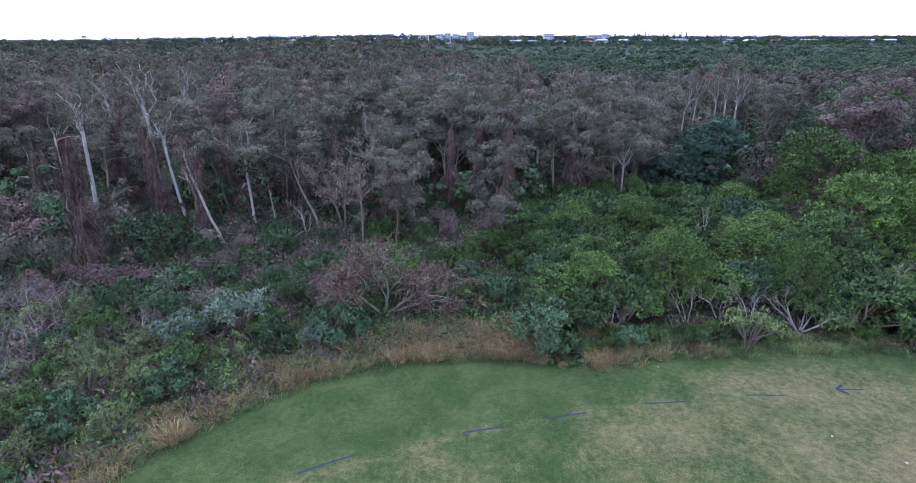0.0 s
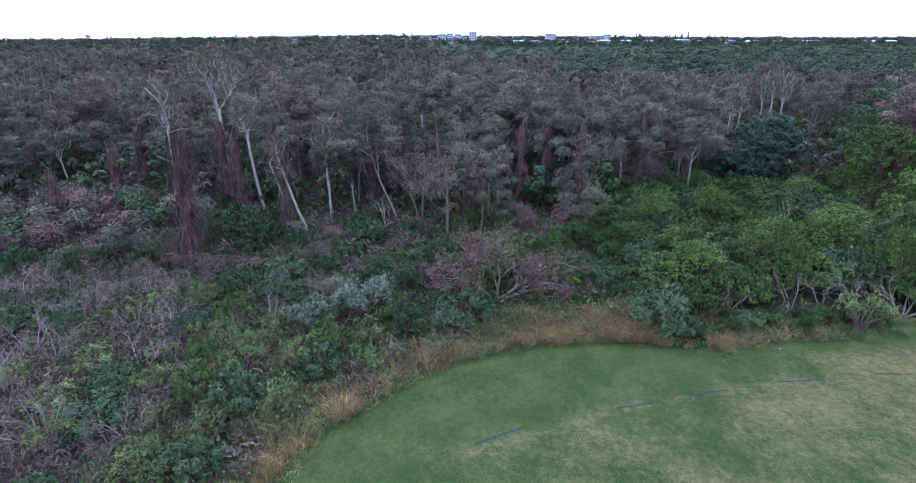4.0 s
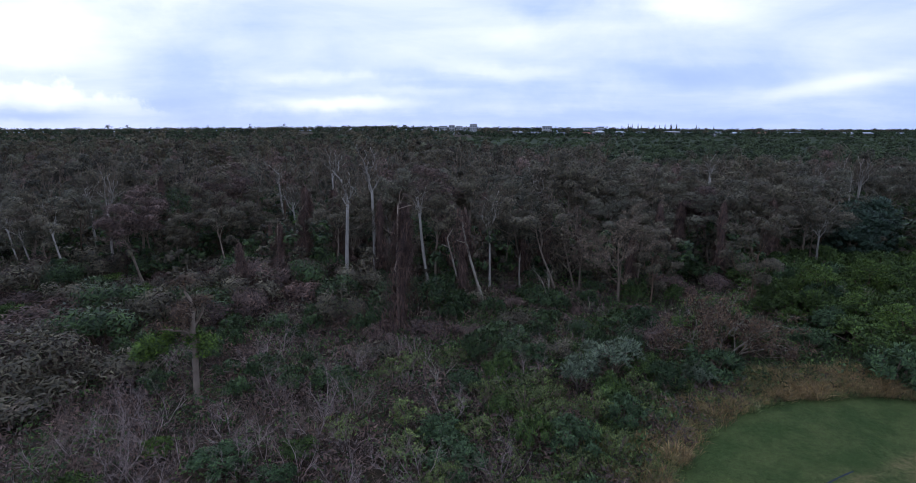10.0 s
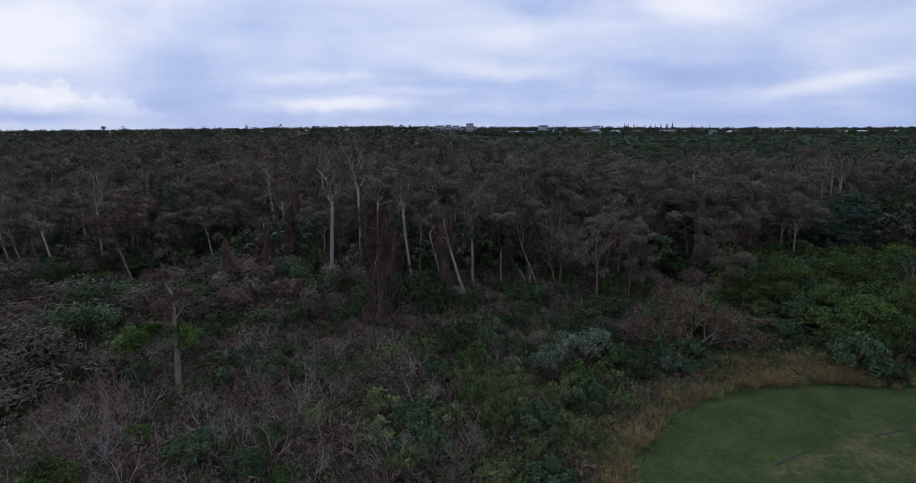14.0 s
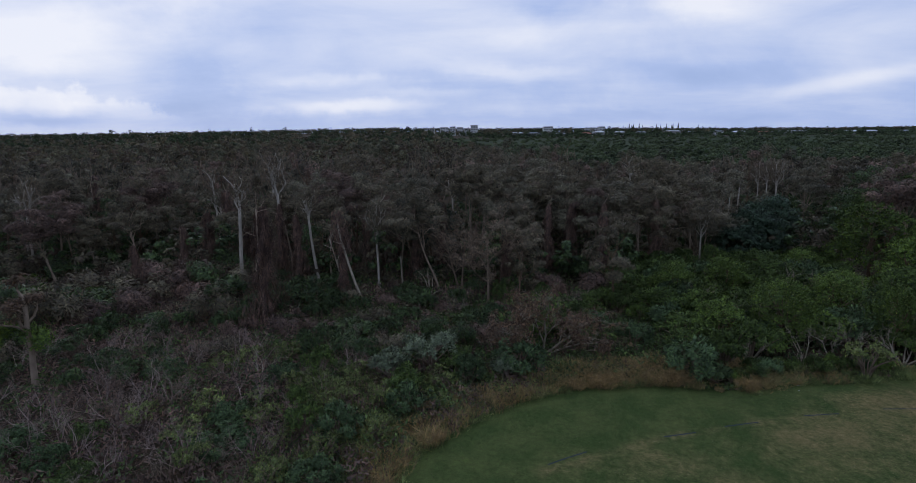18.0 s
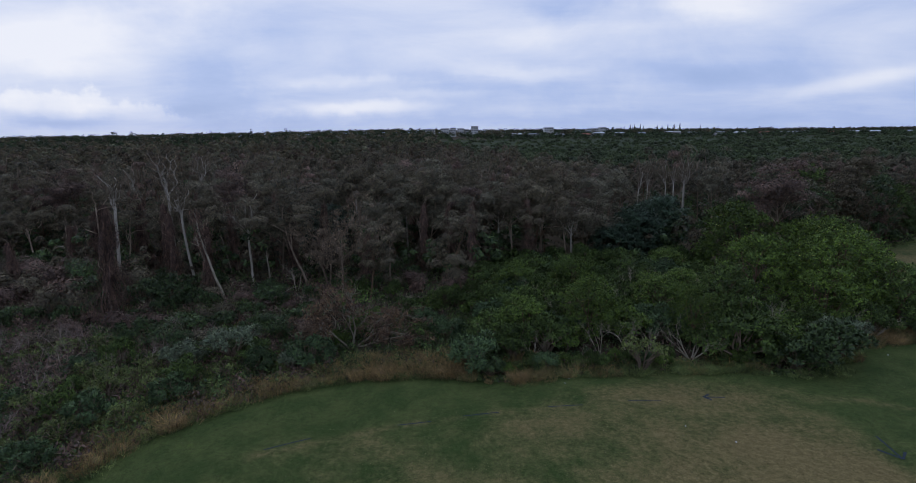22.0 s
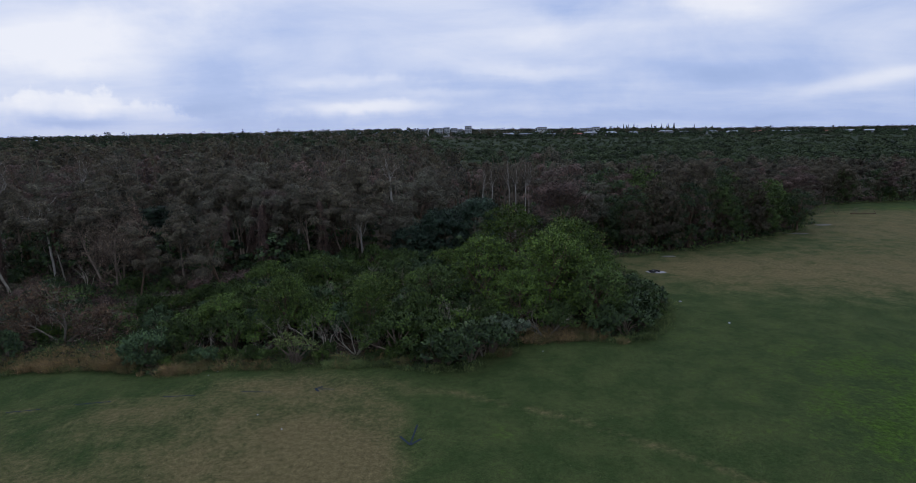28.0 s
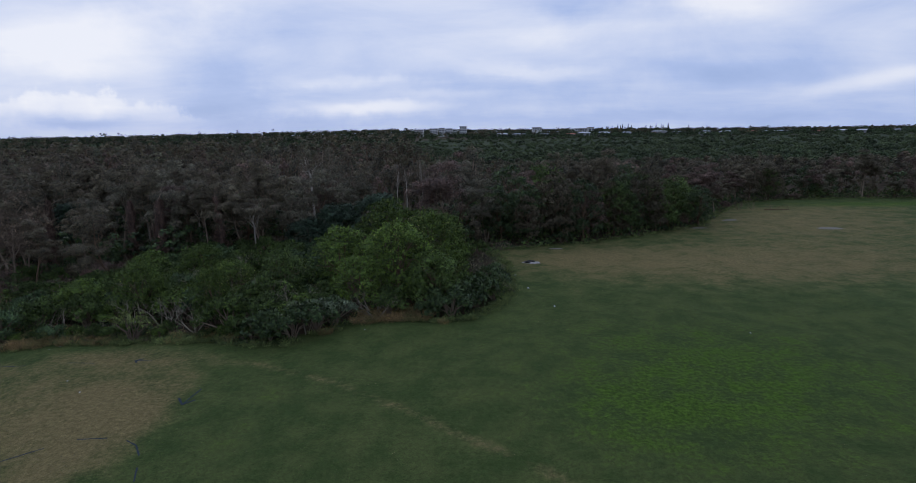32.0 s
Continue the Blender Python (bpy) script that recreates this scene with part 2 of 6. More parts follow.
def bark_material(name, light, dark, patch=0.5, grain=9.0):
    m, add, link = material(name)
    tc, info = add("ShaderNodeTexCoord"), add("ShaderNodeObjectInfo")
    mp = add("ShaderNodeMapping")
    mp.inputs["Scale"].default_value = (1, 1, 0.22)
    link(tc.outputs["Object"], mp.inputs[0])
    n1, n2 = add("ShaderNodeTexNoise", Scale=grain, Detail=6.0), add("ShaderNodeTexNoise", Scale=1.1, Detail=3.0)
    link(mp.outputs[0], n1.inputs["Vector"]), link(tc.outputs["Object"], n2.inputs["Vector"])
    r = add("ShaderNodeMapRange")
    r.inputs[1].default_value, r.inputs[2].default_value = patch - 0.12, patch + 0.16
    link(n2.outputs[0], r.inputs[0])
    c = mixed(add, link, n1.outputs[0], dark, light)
    c = mixed(add, link, r.outputs[0], light, c)
    hsv = add("ShaderNodeHueSaturation")
    v = add("ShaderNodeMapRange")
    v.inputs[3].default_value, v.inputs[4].default_value = 0.75, 1.2
    link(info.outputs["Random"], v.inputs[0]), link(v.outputs[0], hsv.inputs["Value"]), link(c, hsv.inputs["Color"])
    p, out, b = add("ShaderNodeBsdfPrincipled", Roughness=0.85), add("ShaderNodeOutputMaterial"), add("ShaderNodeBump", Strength=0.5, Distance=0.03)
    p.inputs["Specular IOR Level"].default_value = 0.12
    link(n1.outputs[0], b.inputs["Height"]), link(b.outputs[0], p.inputs["Normal"])
    link(hsv.outputs[0], p.inputs["Base Color"]), link(p.outputs[0], out.inputs[0])
    return m


def plain_material(name, a, b, scale=3.0, rough=0.7, bump=0.2, metal=0.0):
    m, add, link = material(name)
    tc = add("ShaderNodeTexCoord")
    n = add("ShaderNodeTexNoise", Scale=scale, Detail=6.0, Roughness=0.6)
    link(tc.outputs["Object"], n.inputs["Vector"])
    p, out, bp = add("ShaderNodeBsdfPrincipled", Roughness=rough, Metallic=metal), add("ShaderNodeOutputMaterial"), add("ShaderNodeBump", Strength=bump, Distance=0.02)
    p.inputs["Specular IOR Level"].default_value = 0.5 if rough < 0.6 else 0.06
    link(mixed(add, link, n.outputs[0], a, b), p.inputs["Base Color"])
    link(n.outputs[0], bp.inputs["Height"]), link(bp.outputs[0], p.inputs["Normal"]), link(p.outputs[0], out.inputs[0])
    return m


def ground_material():
    """Mown turf with dry and lush patches where the attributes say lawn, leaf litter and mud elsewhere."""
    m, add, link = material("turf_and_litter")
    tc = add("ShaderNodeTexCoord")

    def noise_of(scale, detail=5.0, rough=0.6):
        n = add("ShaderNodeTexNoise", Scale=scale, Detail=detail, Roughness=rough)
        link(tc.outputs["Object"], n.inputs["Vector"])
        return n.outputs[0]

    def ramp_of(x, lo, hi, a=0.0, b=1.0):
        r = add("ShaderNodeMapRange")
        r.interpolation_type = "SMOOTHSTEP"
        for i, v in ((1, lo), (2, hi), (3, a), (4, b)):
            r.inputs[i].default_value = v
        link(x, r.inputs[0])
        return r.outputs[0]

    def attr(name):
        a = add("ShaderNodeAttribute")
        a.attribute_name = name
        return a.outputs["Fac"]

    def calc(op, a, b):
        n = add("ShaderNodeMath")
        n.operation = op
        for i, v in enumerate((a, b)):
            if isinstance(v, (int, float)):
                n.inputs[i].default_value = v
            else:
                link(v, n.inputs[i])
        return n.outputs[0]
    big, mid, small, tiny = noise_of(0.09, 4), noise_of(0.35, 8, 0.68), noise_of(3.0, 8, 0.75), noise_of(15.0, 6, 0.75)
    green = mixed(add, link, ramp_of(mid, 0.35, 0.65), (0.036, 0.055, 0.015), (0.062, 0.077, 0.023))
    lush = mixed(add, link, ramp_of(small, 0.40, 0.68), (0.034, 0.063, 0.009), (0.064, 0.112, 0.014))
    straw = mixed(add, link, ramp_of(small, 0.25, 0.75), (0.116, 0.090, 0.037), (0.158, 0.123, 0.052))
    dryness = calc("ADD", attr("dry"), calc("ADD", calc("MULTIPLY", calc("SUBTRACT", mid, 0.5), 1.25), calc("MULTIPLY", calc("SUBTRACT", small, 0.5), 0.6)))
    lushness = calc("ADD", calc("MULTIPLY", attr("lush"), 0.85), calc("ADD", calc("MULTIPLY", calc("SUBTRACT", mid, 0.5), 1.6), calc("MULTIPLY", calc("SUBTRACT", small, 0.5), 0.8)))
    turf = mixed(add, link, ramp_of(lushness, 0.25, 0.75), green, lush)
    turf = mixed(add, link, ramp_of(dryness, 0.15, 0.9), turf, straw)
    turf = mixed(add, link, ramp_of(tiny, 0.2, 0.8, 0.62, 1.3), (0, 0, 0), turf)
    shade = add("ShaderNodeHueSaturation")
    link(turf, shade.inputs["Color"]), link(calc("MULTIPLY", ramp_of(tiny, 0.28, 0.72, 0.74, 1.26), ramp_of(small, 0.3, 0.7, 0.82, 1.18)), shade.inputs["Value"])
    litter = mixed(add, link, ramp_of(mid, 0.35, 0.65), (0.031, 0.024, 0.014), (0.064, 0.045, 0.027))
    litter = mixed(add, link, ramp_of(small, 0.5, 0.75), litter, (0.024, 0.030, 0.010))
    # flats: ground darkened by half, shade between the scrub put into its colour
    litter = mixed(add, link, ramp_of(attr("flats"), 0.3, 0.7), litter, mixed(add, link, ramp_of(big, 0.35, 0.65), (0.020, 0.030, 0.011), (0.034, 0.044, 0.018)))
    litter = mixed(add, link, ramp_of(attr("mud"), 0.4, 0.6), litter, (0.119, 0.062, 0.028))
    edge = calc("ADD", attr("lawn"), calc("MULTIPLY", calc("SUBTRACT", small, 0.5), 1.0))
    col = mixed(add, link, ramp_of(edge, 0.25, 0.6), litter, shade.outputs[0])
    p, out, b = add("ShaderNodeBsdfPrincipled", Roughness=0.9), add("ShaderNodeOutputMaterial"), add("ShaderNodeBump", Strength=0.6, Distance=0.05)
    p.inputs["Specular IOR Level"].default_value = 0.06
    link(calc("ADD", calc("MULTIPLY", small, 0.2), tiny), b.inputs["Height"]), link(b.outputs[0], p.inputs["Normal"])
    link(col, p.inputs["Base Color"]), link(p.outputs[0], out.inputs[0])
    return m


M = {
    "ground": ground_material(),
    "paperbark": bark_material("pale_paperbark", (0.273, 0.207, 0.146), (0.080, 0.055, 0.037)),
    "white": bark_material("white_bark", (0.360, 0.318, 0.252), (0.165, 0.138, 0.104), 0.5),
    "brownbark": bark_material("brown_bark", (0.124, 0.079, 0.049), (0.042, 0.027, 0.016)),
    "deadwood": bark_material("weathered_deadwood", (0.275, 0.235, 0.172), (0.115, 0.092, 0.064)),
    "pinktwig": bark_material("pinkish_grey_twigs", (0.268, 0.204, 0.168), (0.125, 0.095, 0.077)),
    "twig": bark_material("grey_twigs", (0.174, 0.130, 0.090), (0.083, 0.060, 0.041)),
    "olive": leaf_material("olive_grey_leaves", (0.073, 0.062, 0.036), (0.141, 0.119, 0.072), (0.121, 0.087, 0.059), clump=0.55),
    "greygreen": leaf_material("grey_green_leaves", (0.083, 0.078, 0.049), (0.155, 0.139, 0.087), (0.130, 0.099, 0.067), clump=0.55),
    "brownleaf": leaf_material("dead_brown_leaves", (0.086, 0.057, 0.043), (0.164, 0.108, 0.080), clump=0.55),
    "vine": leaf_material("dead_vine_curtain", (0.080, 0.050, 0.037), (0.158, 0.100, 0.072), None, 0.15, 0.8),
    "rust": leaf_material("rust_brown_dead_leaves", (0.069, 0.043, 0.026), (0.139, 0.089, 0.054), None, 0.15, 0.8),
    "greytwigs": leaf_material("grey_fine_twigs", (0.105, 0.076, 0.050), (0.191, 0.141, 0.092), None, 0.1, 0.8),
    "green": leaf_material("mid_green_leaves", (0.050, 0.082, 0.020), (0.104, 0.146, 0.038), clump=0.6),
    "bright": leaf_material("fresh_green_leaves", (0.055, 0.094, 0.018), (0.112, 0.158, 0.032), clump=0.6),
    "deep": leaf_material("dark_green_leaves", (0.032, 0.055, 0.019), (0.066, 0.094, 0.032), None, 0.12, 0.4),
    "figleaf": leaf_material("glossy_blue_green_leaves", (0.028, 0.052, 0.028), (0.058, 0.088, 0.050), None, 0.12, 0.4, clump=0.6),
    "bluegreen": leaf_material("blue_green_leaves", (0.042, 0.072, 0.028), (0.084, 0.122, 0.050)),
    "silver": leaf_material("silvery_leaves", (0.090, 0.117, 0.064), (0.168, 0.195, 0.113), None, 0.15, 0.6),
    "yellowgreen": leaf_material("yellow_green_leaves", (0.098, 0.125, 0.036), (0.168, 0.192, 0.062)),
    "flower": leaf_material("yellow_blossom", (0.24, 0.27, 0.05), (0.36, 0.37, 0.09)),
    "straw": leaf_material("dry_straw", (0.228, 0.150, 0.064), (0.430, 0.296, 0.130), None, 0.3, 0.8),
    "straw_pale": leaf_material("pale_green_straw", (0.170, 0.146, 0.056), (0.318, 0.264, 0.112), None, 0.3, 0.8),
    "tallgrass": leaf_material("green_tall_grass", (0.134, 0.185, 0.055), (0.268, 0.305, 0.107), None, 0.3, 0.7),
    # scrub leaves lightened and blued: distance haze put into the colour
    "marsh": leaf_material("hazed_scrub_leaves", (0.047, 0.066, 0.027), (0.088, 0.110, 0.045), vary=0.08, clump=0.06),
    "turfblade": leaf_material("turf_blades", (0.048, 0.080, 0.019), (0.084, 0.124, 0.032), None, 0.3, 0.9, 0.12),
    "dryblade": leaf_material("dry_turf_blades", (0.085, 0.074, 0.040), (0.15, 0.125, 0.072), None, 0.3, 0.9, 0.12),
    # far canopies: leaf colours copied darker, the crowns' shade put into the colour
    "far_olive": leaf_material("far_olive_shaded", (0.061, 0.054, 0.028), (0.106, 0.090, 0.048), (0.091, 0.065, 0.039), 0.2, 0.7, 0.12, clump=0.11),
    "far_brown": leaf_material("far_brown_shaded", (0.062, 0.045, 0.029), (0.104, 0.074, 0.048), None, 0.2, 0.7, 0.12, clump=0.11),
    "far_grey": leaf_material("far_grey_green_shaded", (0.071, 0.072, 0.040), (0.120, 0.115, 0.066), None, 0.2, 0.7, 0.12, clump=0.11),
    "far_green": leaf_material("far_dark_green_shaded", (0.032, 0.050, 0.021), (0.057, 0.080, 0.032), None, 0.15, 0.7, 0.1, clump=0.05),
    "paint": plain_material("faded_blue_paint", (0.019, 0.026, 0.032), (0.044, 0.053, 0.058), 9.0, 1.0),
    "weed": leaf_material("dull_green_weeds", (0.049, 0.083, 0.025), (0.106, 0.146, 0.047)),
    "earth": plain_material("grey_bare_earth", (0.110, 0.098, 0.078), (0.20, 0.18, 0.145), 1.5, 0.95, 0.5),
    "ash": plain_material("pale_ash", (0.144, 0.133, 0.125), (0.416, 0.390, 0.365), 2.5, 0.95, 0.6),
    "char": plain_material("charred_wood", (0.02, 0.02, 0.02), (0.07, 0.065, 0.06), 6.0, 0.9, 0.6),
    "wall": plain_material("pale_render", (0.42, 0.41, 0.38), (0.50, 0.49, 0.46), 0.2, 0.8),
    "housewall": plain_material("shaded_house_wall", (0.216, 0.210, 0.204), (0.276, 0.270, 0.264), 0.2, 0.8),
    "glass": plain_material("dark_window_glass", (0.05, 0.06, 0.08), (0.09, 0.10, 0.12), 0.3, 0.15, 0.0),
    "roofwhite": plain_material("white_metal_roof", (0.434, 0.446, 0.465), (0.496, 0.502, 0.515), 0.3, 0.5),
    "roofred": plain_material("red_tile_roof", (0.26, 0.10, 0.07), (0.36, 0.15, 0.10), 0.5, 0.8),
    "roofgrey": plain_material("grey_roof", (0.20, 0.21, 0.23), (0.30, 0.31, 0.33), 0.5, 0.7),
    "water": plain_material("muddy_water", (0.13, 0.075, 0.04), (0.16, 0.095, 0.05), 0.6, 0.12, 0.02),
    "litter": plain_material("white_litter", (0.266, 0.266, 0.259), (0.364, 0.364, 0.357), 5.0, 0.6),
}

# ---------------------------------------------------------------- plan of the place
# the edge of the mown field, from beside the camera's start round to the far right; the field lies south of it
EDGE = [(-30, -40), (-22, -5), (-17.5, 13), (-15.2, 18), (-13.7, 20.1), (-11.6, 22.2), (-10, 23.8), (-7.7, 25.3), (-5.2, 26.4),
        (-3.1, 26.9), (0, 27), (2.7, 26.8), (5.7, 26.2), (8.3, 25.9), (11.5, 27), (14.3, 27.2), (20, 27.5), (25, 27.4), (28, 26.4),
        (31.5, 26.6), (34.6, 29.4), (36, 31.4), (41.4, 32.5), (44.2, 31.9), (46.7, 32.2), (49.7, 35.6), (52.4, 42.3), (52.2, 53),
        (50.5, 62), (54.6, 63.5), (65.5, 67), (77.8, 74), (89, 81), (93, 88), (101, 99), (110, 110), (122, 112.5), (137, 115),
        (152, 111), (175, 107), (230, 108), (300, 60)]
FIELD = EDGE + [(300, -300), (-120, -300)]


def signed_lawn(x, y):
    """Metres inside the field (minus: outside) for arrays of places."""
    x, y = np.asarray(x, float), np.asarray(y, float)
    inside, near = np.zeros(x.shape, bool), np.full(x.shape, 1e9)
    for (ax, ay), (bx, by) in zip(FIELD, FIELD[1:] + FIELD[:1]):
        cross = ((ay > y) != (by > y)) & (x < (bx - ax) * (y - ay) / (by - ay + 1e-12) + ax)
        inside ^= cross
        t = np.clip(((x - ax) * (bx - ax) + (y - ay) * (by - ay)) / ((bx - ax) ** 2 + (by - ay) ** 2), 0, 1)
        near = np.minimum(near, np.hypot(x - ax - t * (bx - ax), y - ay - t * (by - ay)))
    return np.where(inside, near, -near)


def smooth(a, b, v):
    t = np.clip((v - a) / (b - a), 0, 1)
    return t * t * (3 - 2 * t)


def terrain(x, y):
    """The ground's height: flat, with soft bumps, and a gentle rise far off towards the town."""
    x, y = np.asarray(x, float), np.asarray(y, float)
    bumps = 0.06 * np.sin(x * 0.21 + 1.3) * np.cos(y * 0.17) + 0.03 * np.sin(x * 0.6 + y * 0.5)
    rise = (8.0 * smooth(1000, 1450, y) + 7.0 * smooth(350, 950, y)) * (1 - 0.88 * smooth(100, 1100, x)) + 4.5 * smooth(450, 1000, y) * smooth(-60, -420, x) + 5.0 * smooth(600, 1100, y) * np.exp(-((x + 150) / 180) ** 2)
    mud = -0.35 * np.exp(-(((x + 15) / 3.6) ** 2 + ((y - 40.8) / 1.9) ** 2))
    return bumps * (1 - smooth(200, 400, np.hypot(x, y))) + rise + mud


def blob(x, y, cx, cy, rx, ry):
    return np.exp(-(((x - cx) / rx) ** 2 + ((y - cy) / ry) ** 2))


def marsh(x, y):
    """The open scrubby flats between the woodland and the town."""
    return (x > np.interp(y, [195, 260, 430, 880], [60, 20, -10, -60])) & (y > 195) & (y < 880)


def axis(lo, hi, step, far, n):
    grow_out = np.geomspace(step, far, n)
    return np.concatenate([lo - np.cumsum(grow_out)[::-1], np.arange(lo, hi + step / 2, step), hi + np.cumsum(grow_out)])


def mesh_of(name, verts, faces, mats, smooth_it=False, normals=None, tint=None):
    me = bpy.data.meshes.new(name)
    if isinstance(faces, np.ndarray):
        me.vertices.add(len(verts)), me.loops.add(faces.size), me.polygons.add(len(faces))
        me.vertices.foreach_set("co", np.asarray(verts, np.float32).ravel())
        me.loops.foreach_set("vertex_index", faces.astype(np.int32).ravel())
        me.polygons.foreach_set("loop_start", np.arange(len(faces), dtype=np.int32) * faces.shape[1])
        me.update(calc_edges=True)
    else:
        me.from_pydata(verts.tolist() if hasattr(verts, "tolist") else verts, [], faces)
    if normals is not None:
        me.attributes.new("custom_normal", "FLOAT_VECTOR", "POINT").data.foreach_set("vector", normals.astype(np.float32).ravel())
    if tint is not None:
        me.attributes.new("tint", "FLOAT", "POINT").data.foreach_set("value", tint.astype(np.float32).ravel())
    for m in (mats if isinstance(mats, (list, tuple)) else [mats]):
        me.materials.append(m)
    if smooth_it:
        me.polygons.foreach_set("use_smooth", [True] * len(me.polygons))
    return me


TRACK = [(-8, 17.6), (0, 20.9), (8, 22.6), (16, 23.4), (24, 23.8), (29.9, 23.6), (36.8, 20.5), (42.9, 16.3), (47.1, 13), (51.4, 10), (56, 5)]


def dry_and_lush(X, Y):
    """How dry, and how lush, the turf is."""
    dry = np.zeros_like(X)
    for cx, cy, rx, ry, a in ((9, 20.5, 6, 2.6, 0.5), (18, 24.5, 8, 2.2, 0.6), (20, 18, 7, 5, 0.6), (-3, 18.6, 5, 1.8, 0.35), (14, 12, 10, 5, 0.5), (25, 13, 4.5, 8, 0.6), (2, 15, 6, 3, 0.4), (0, 9.5, 8, 3, 0.5), (-8, 14, 4, 2, 0.3), (6, 4, 9, 4, 0.4),
                              (80, 55, 38, 13, 0.58), (105, 80, 30, 14, 0.62), (112, 96, 28, 10, 0.35), (100, 56, 34, 16, 0.12), (82, 44, 20, 8, 0.15), (62, 58, 10, 7, 0.3), (52, 22, 7, 4, 0.15), (125, 100, 25, 8, 0.2), (60, 4, 9, 5, 0.15), (57.7, 11.4, 0.9, 0.6, 0.9)):
        dry += a * blob(X, Y, cx, cy, rx, ry)
    dry *= 1 - 0.85 * smooth(26.0, 30.5, X) * (1 - smooth(33, 48, Y))
    lush = np.zeros_like(X)
    for cx, cy, rx, ry, a in ((-2, 24, 10, 2.2, 0.12), (33, 15, 5, 9, 0.25), (64, 27, 14, 9, 0.42), (72, 19, 14, 9, 0.38), (90, 36, 16, 7, 0.2), (56, 17, 5, 4, 0.2), (-14, 19, 5, 2, 0.2), (48, 40, 6, 14, 0.25), (135, 104, 22, 5, 0.8), (60, 14, 9, 7, 0.4)):
        lush += a * blob(X, Y, cx, cy, rx, ry)
    # the worn line across the field
    for (ax, ay), (bx, by) in zip(TRACK, TRACK[1:]):
        t = np.clip(((X - ax) * (bx - ax) + (Y - ay) * (by - ay)) / ((bx - ax) ** 2 + (by - ay) ** 2), 0, 1)
        dry = np.maximum(dry, 0.5 * np.exp(-(np.hypot(X - ax - t * (bx - ax), Y - ay - t * (by - ay)) / 0.5) ** 2))
    return dry, lush


def build_ground():
    xs, ys = axis(-70, 155, 0.55, 900, 26), axis(-25, 128, 0.55, 900, 26)
    X, Y = np.meshgrid(xs, ys)
    Z = terrain(X, Y)
    n, w = X.size, len(xs)
    idx = np.arange(n).reshape(X.shape)
    F = np.stack([idx[:-1, :-1], idx[:-1, 1:], idx[1:, 1:], idx[1:, :-1]], -1).reshape(-1, 4)
    me = mesh_of("ground", np.stack([X, Y, Z], -1).reshape(-1, 3), F, M["ground"], True)
    d = signed_lawn(X, Y)
    dry, lush = dry_and_lush(X, Y)
    for name, v in (("lawn", smooth(-2.4, -0.8, d)), ("dry", dry), ("lush", lush), ("mud", blob(X, Y, -15, 40.8, 5.0, 2.6)), ("flats", marsh(X, Y).astype(float))):
        me.attributes.new(name, "FLOAT", "POINT").data.foreach_set("value", v.ravel().astype(np.float32))
    tagged(new("ground", me), "mown field with dry straw patches beside dark leaf litter under woodland", "ground", kind="structure")


build_ground()


# ---------------------------------------------------------------- how plants grow
RND = random.Random(11)
NP = np.random.default_rng(11)


class Wood:
    """Tubes of a trunk (level 0) and of its limbs, and the tips at which they end."""

    def __init__(self):
        self.sets, self.tips, self.slivers = {}, [], []

    def tube(self, part_name, pts, radii, k):
        V, F = self.sets.setdefault(part_name, ([], []))
        base = len(V)
        for i, (p, r) in enumerate(zip(pts, radii)):
            d = (pts[min(i + 1, len(pts) - 1)] - pts[max(i - 1, 0)]).normalized()
            a = d.orthogonal().normalized() if abs(d.z) < 0.9 else (Vector((0, 1, 0)).cross(d)).normalized()
            b = d.cross(a)
            for j in range(k):
                t = 2 * math.pi * j / k
                V.append(tuple(p + (a * math.cos(t) + b * math.sin(t)) * r))
        for i in range(len(pts) - 1):
            for j in range(k):
                q, n = base + i * k, (j + 1) % k
                F.append((q + j, q + n, q + k + n, q + k + j))
        V.append(tuple(pts[-1]))
        last, q = len(V) - 1, base + (len(pts) - 1) * k
        for j in range(k):
            F.append((q + j, q + (j + 1) % k, last))


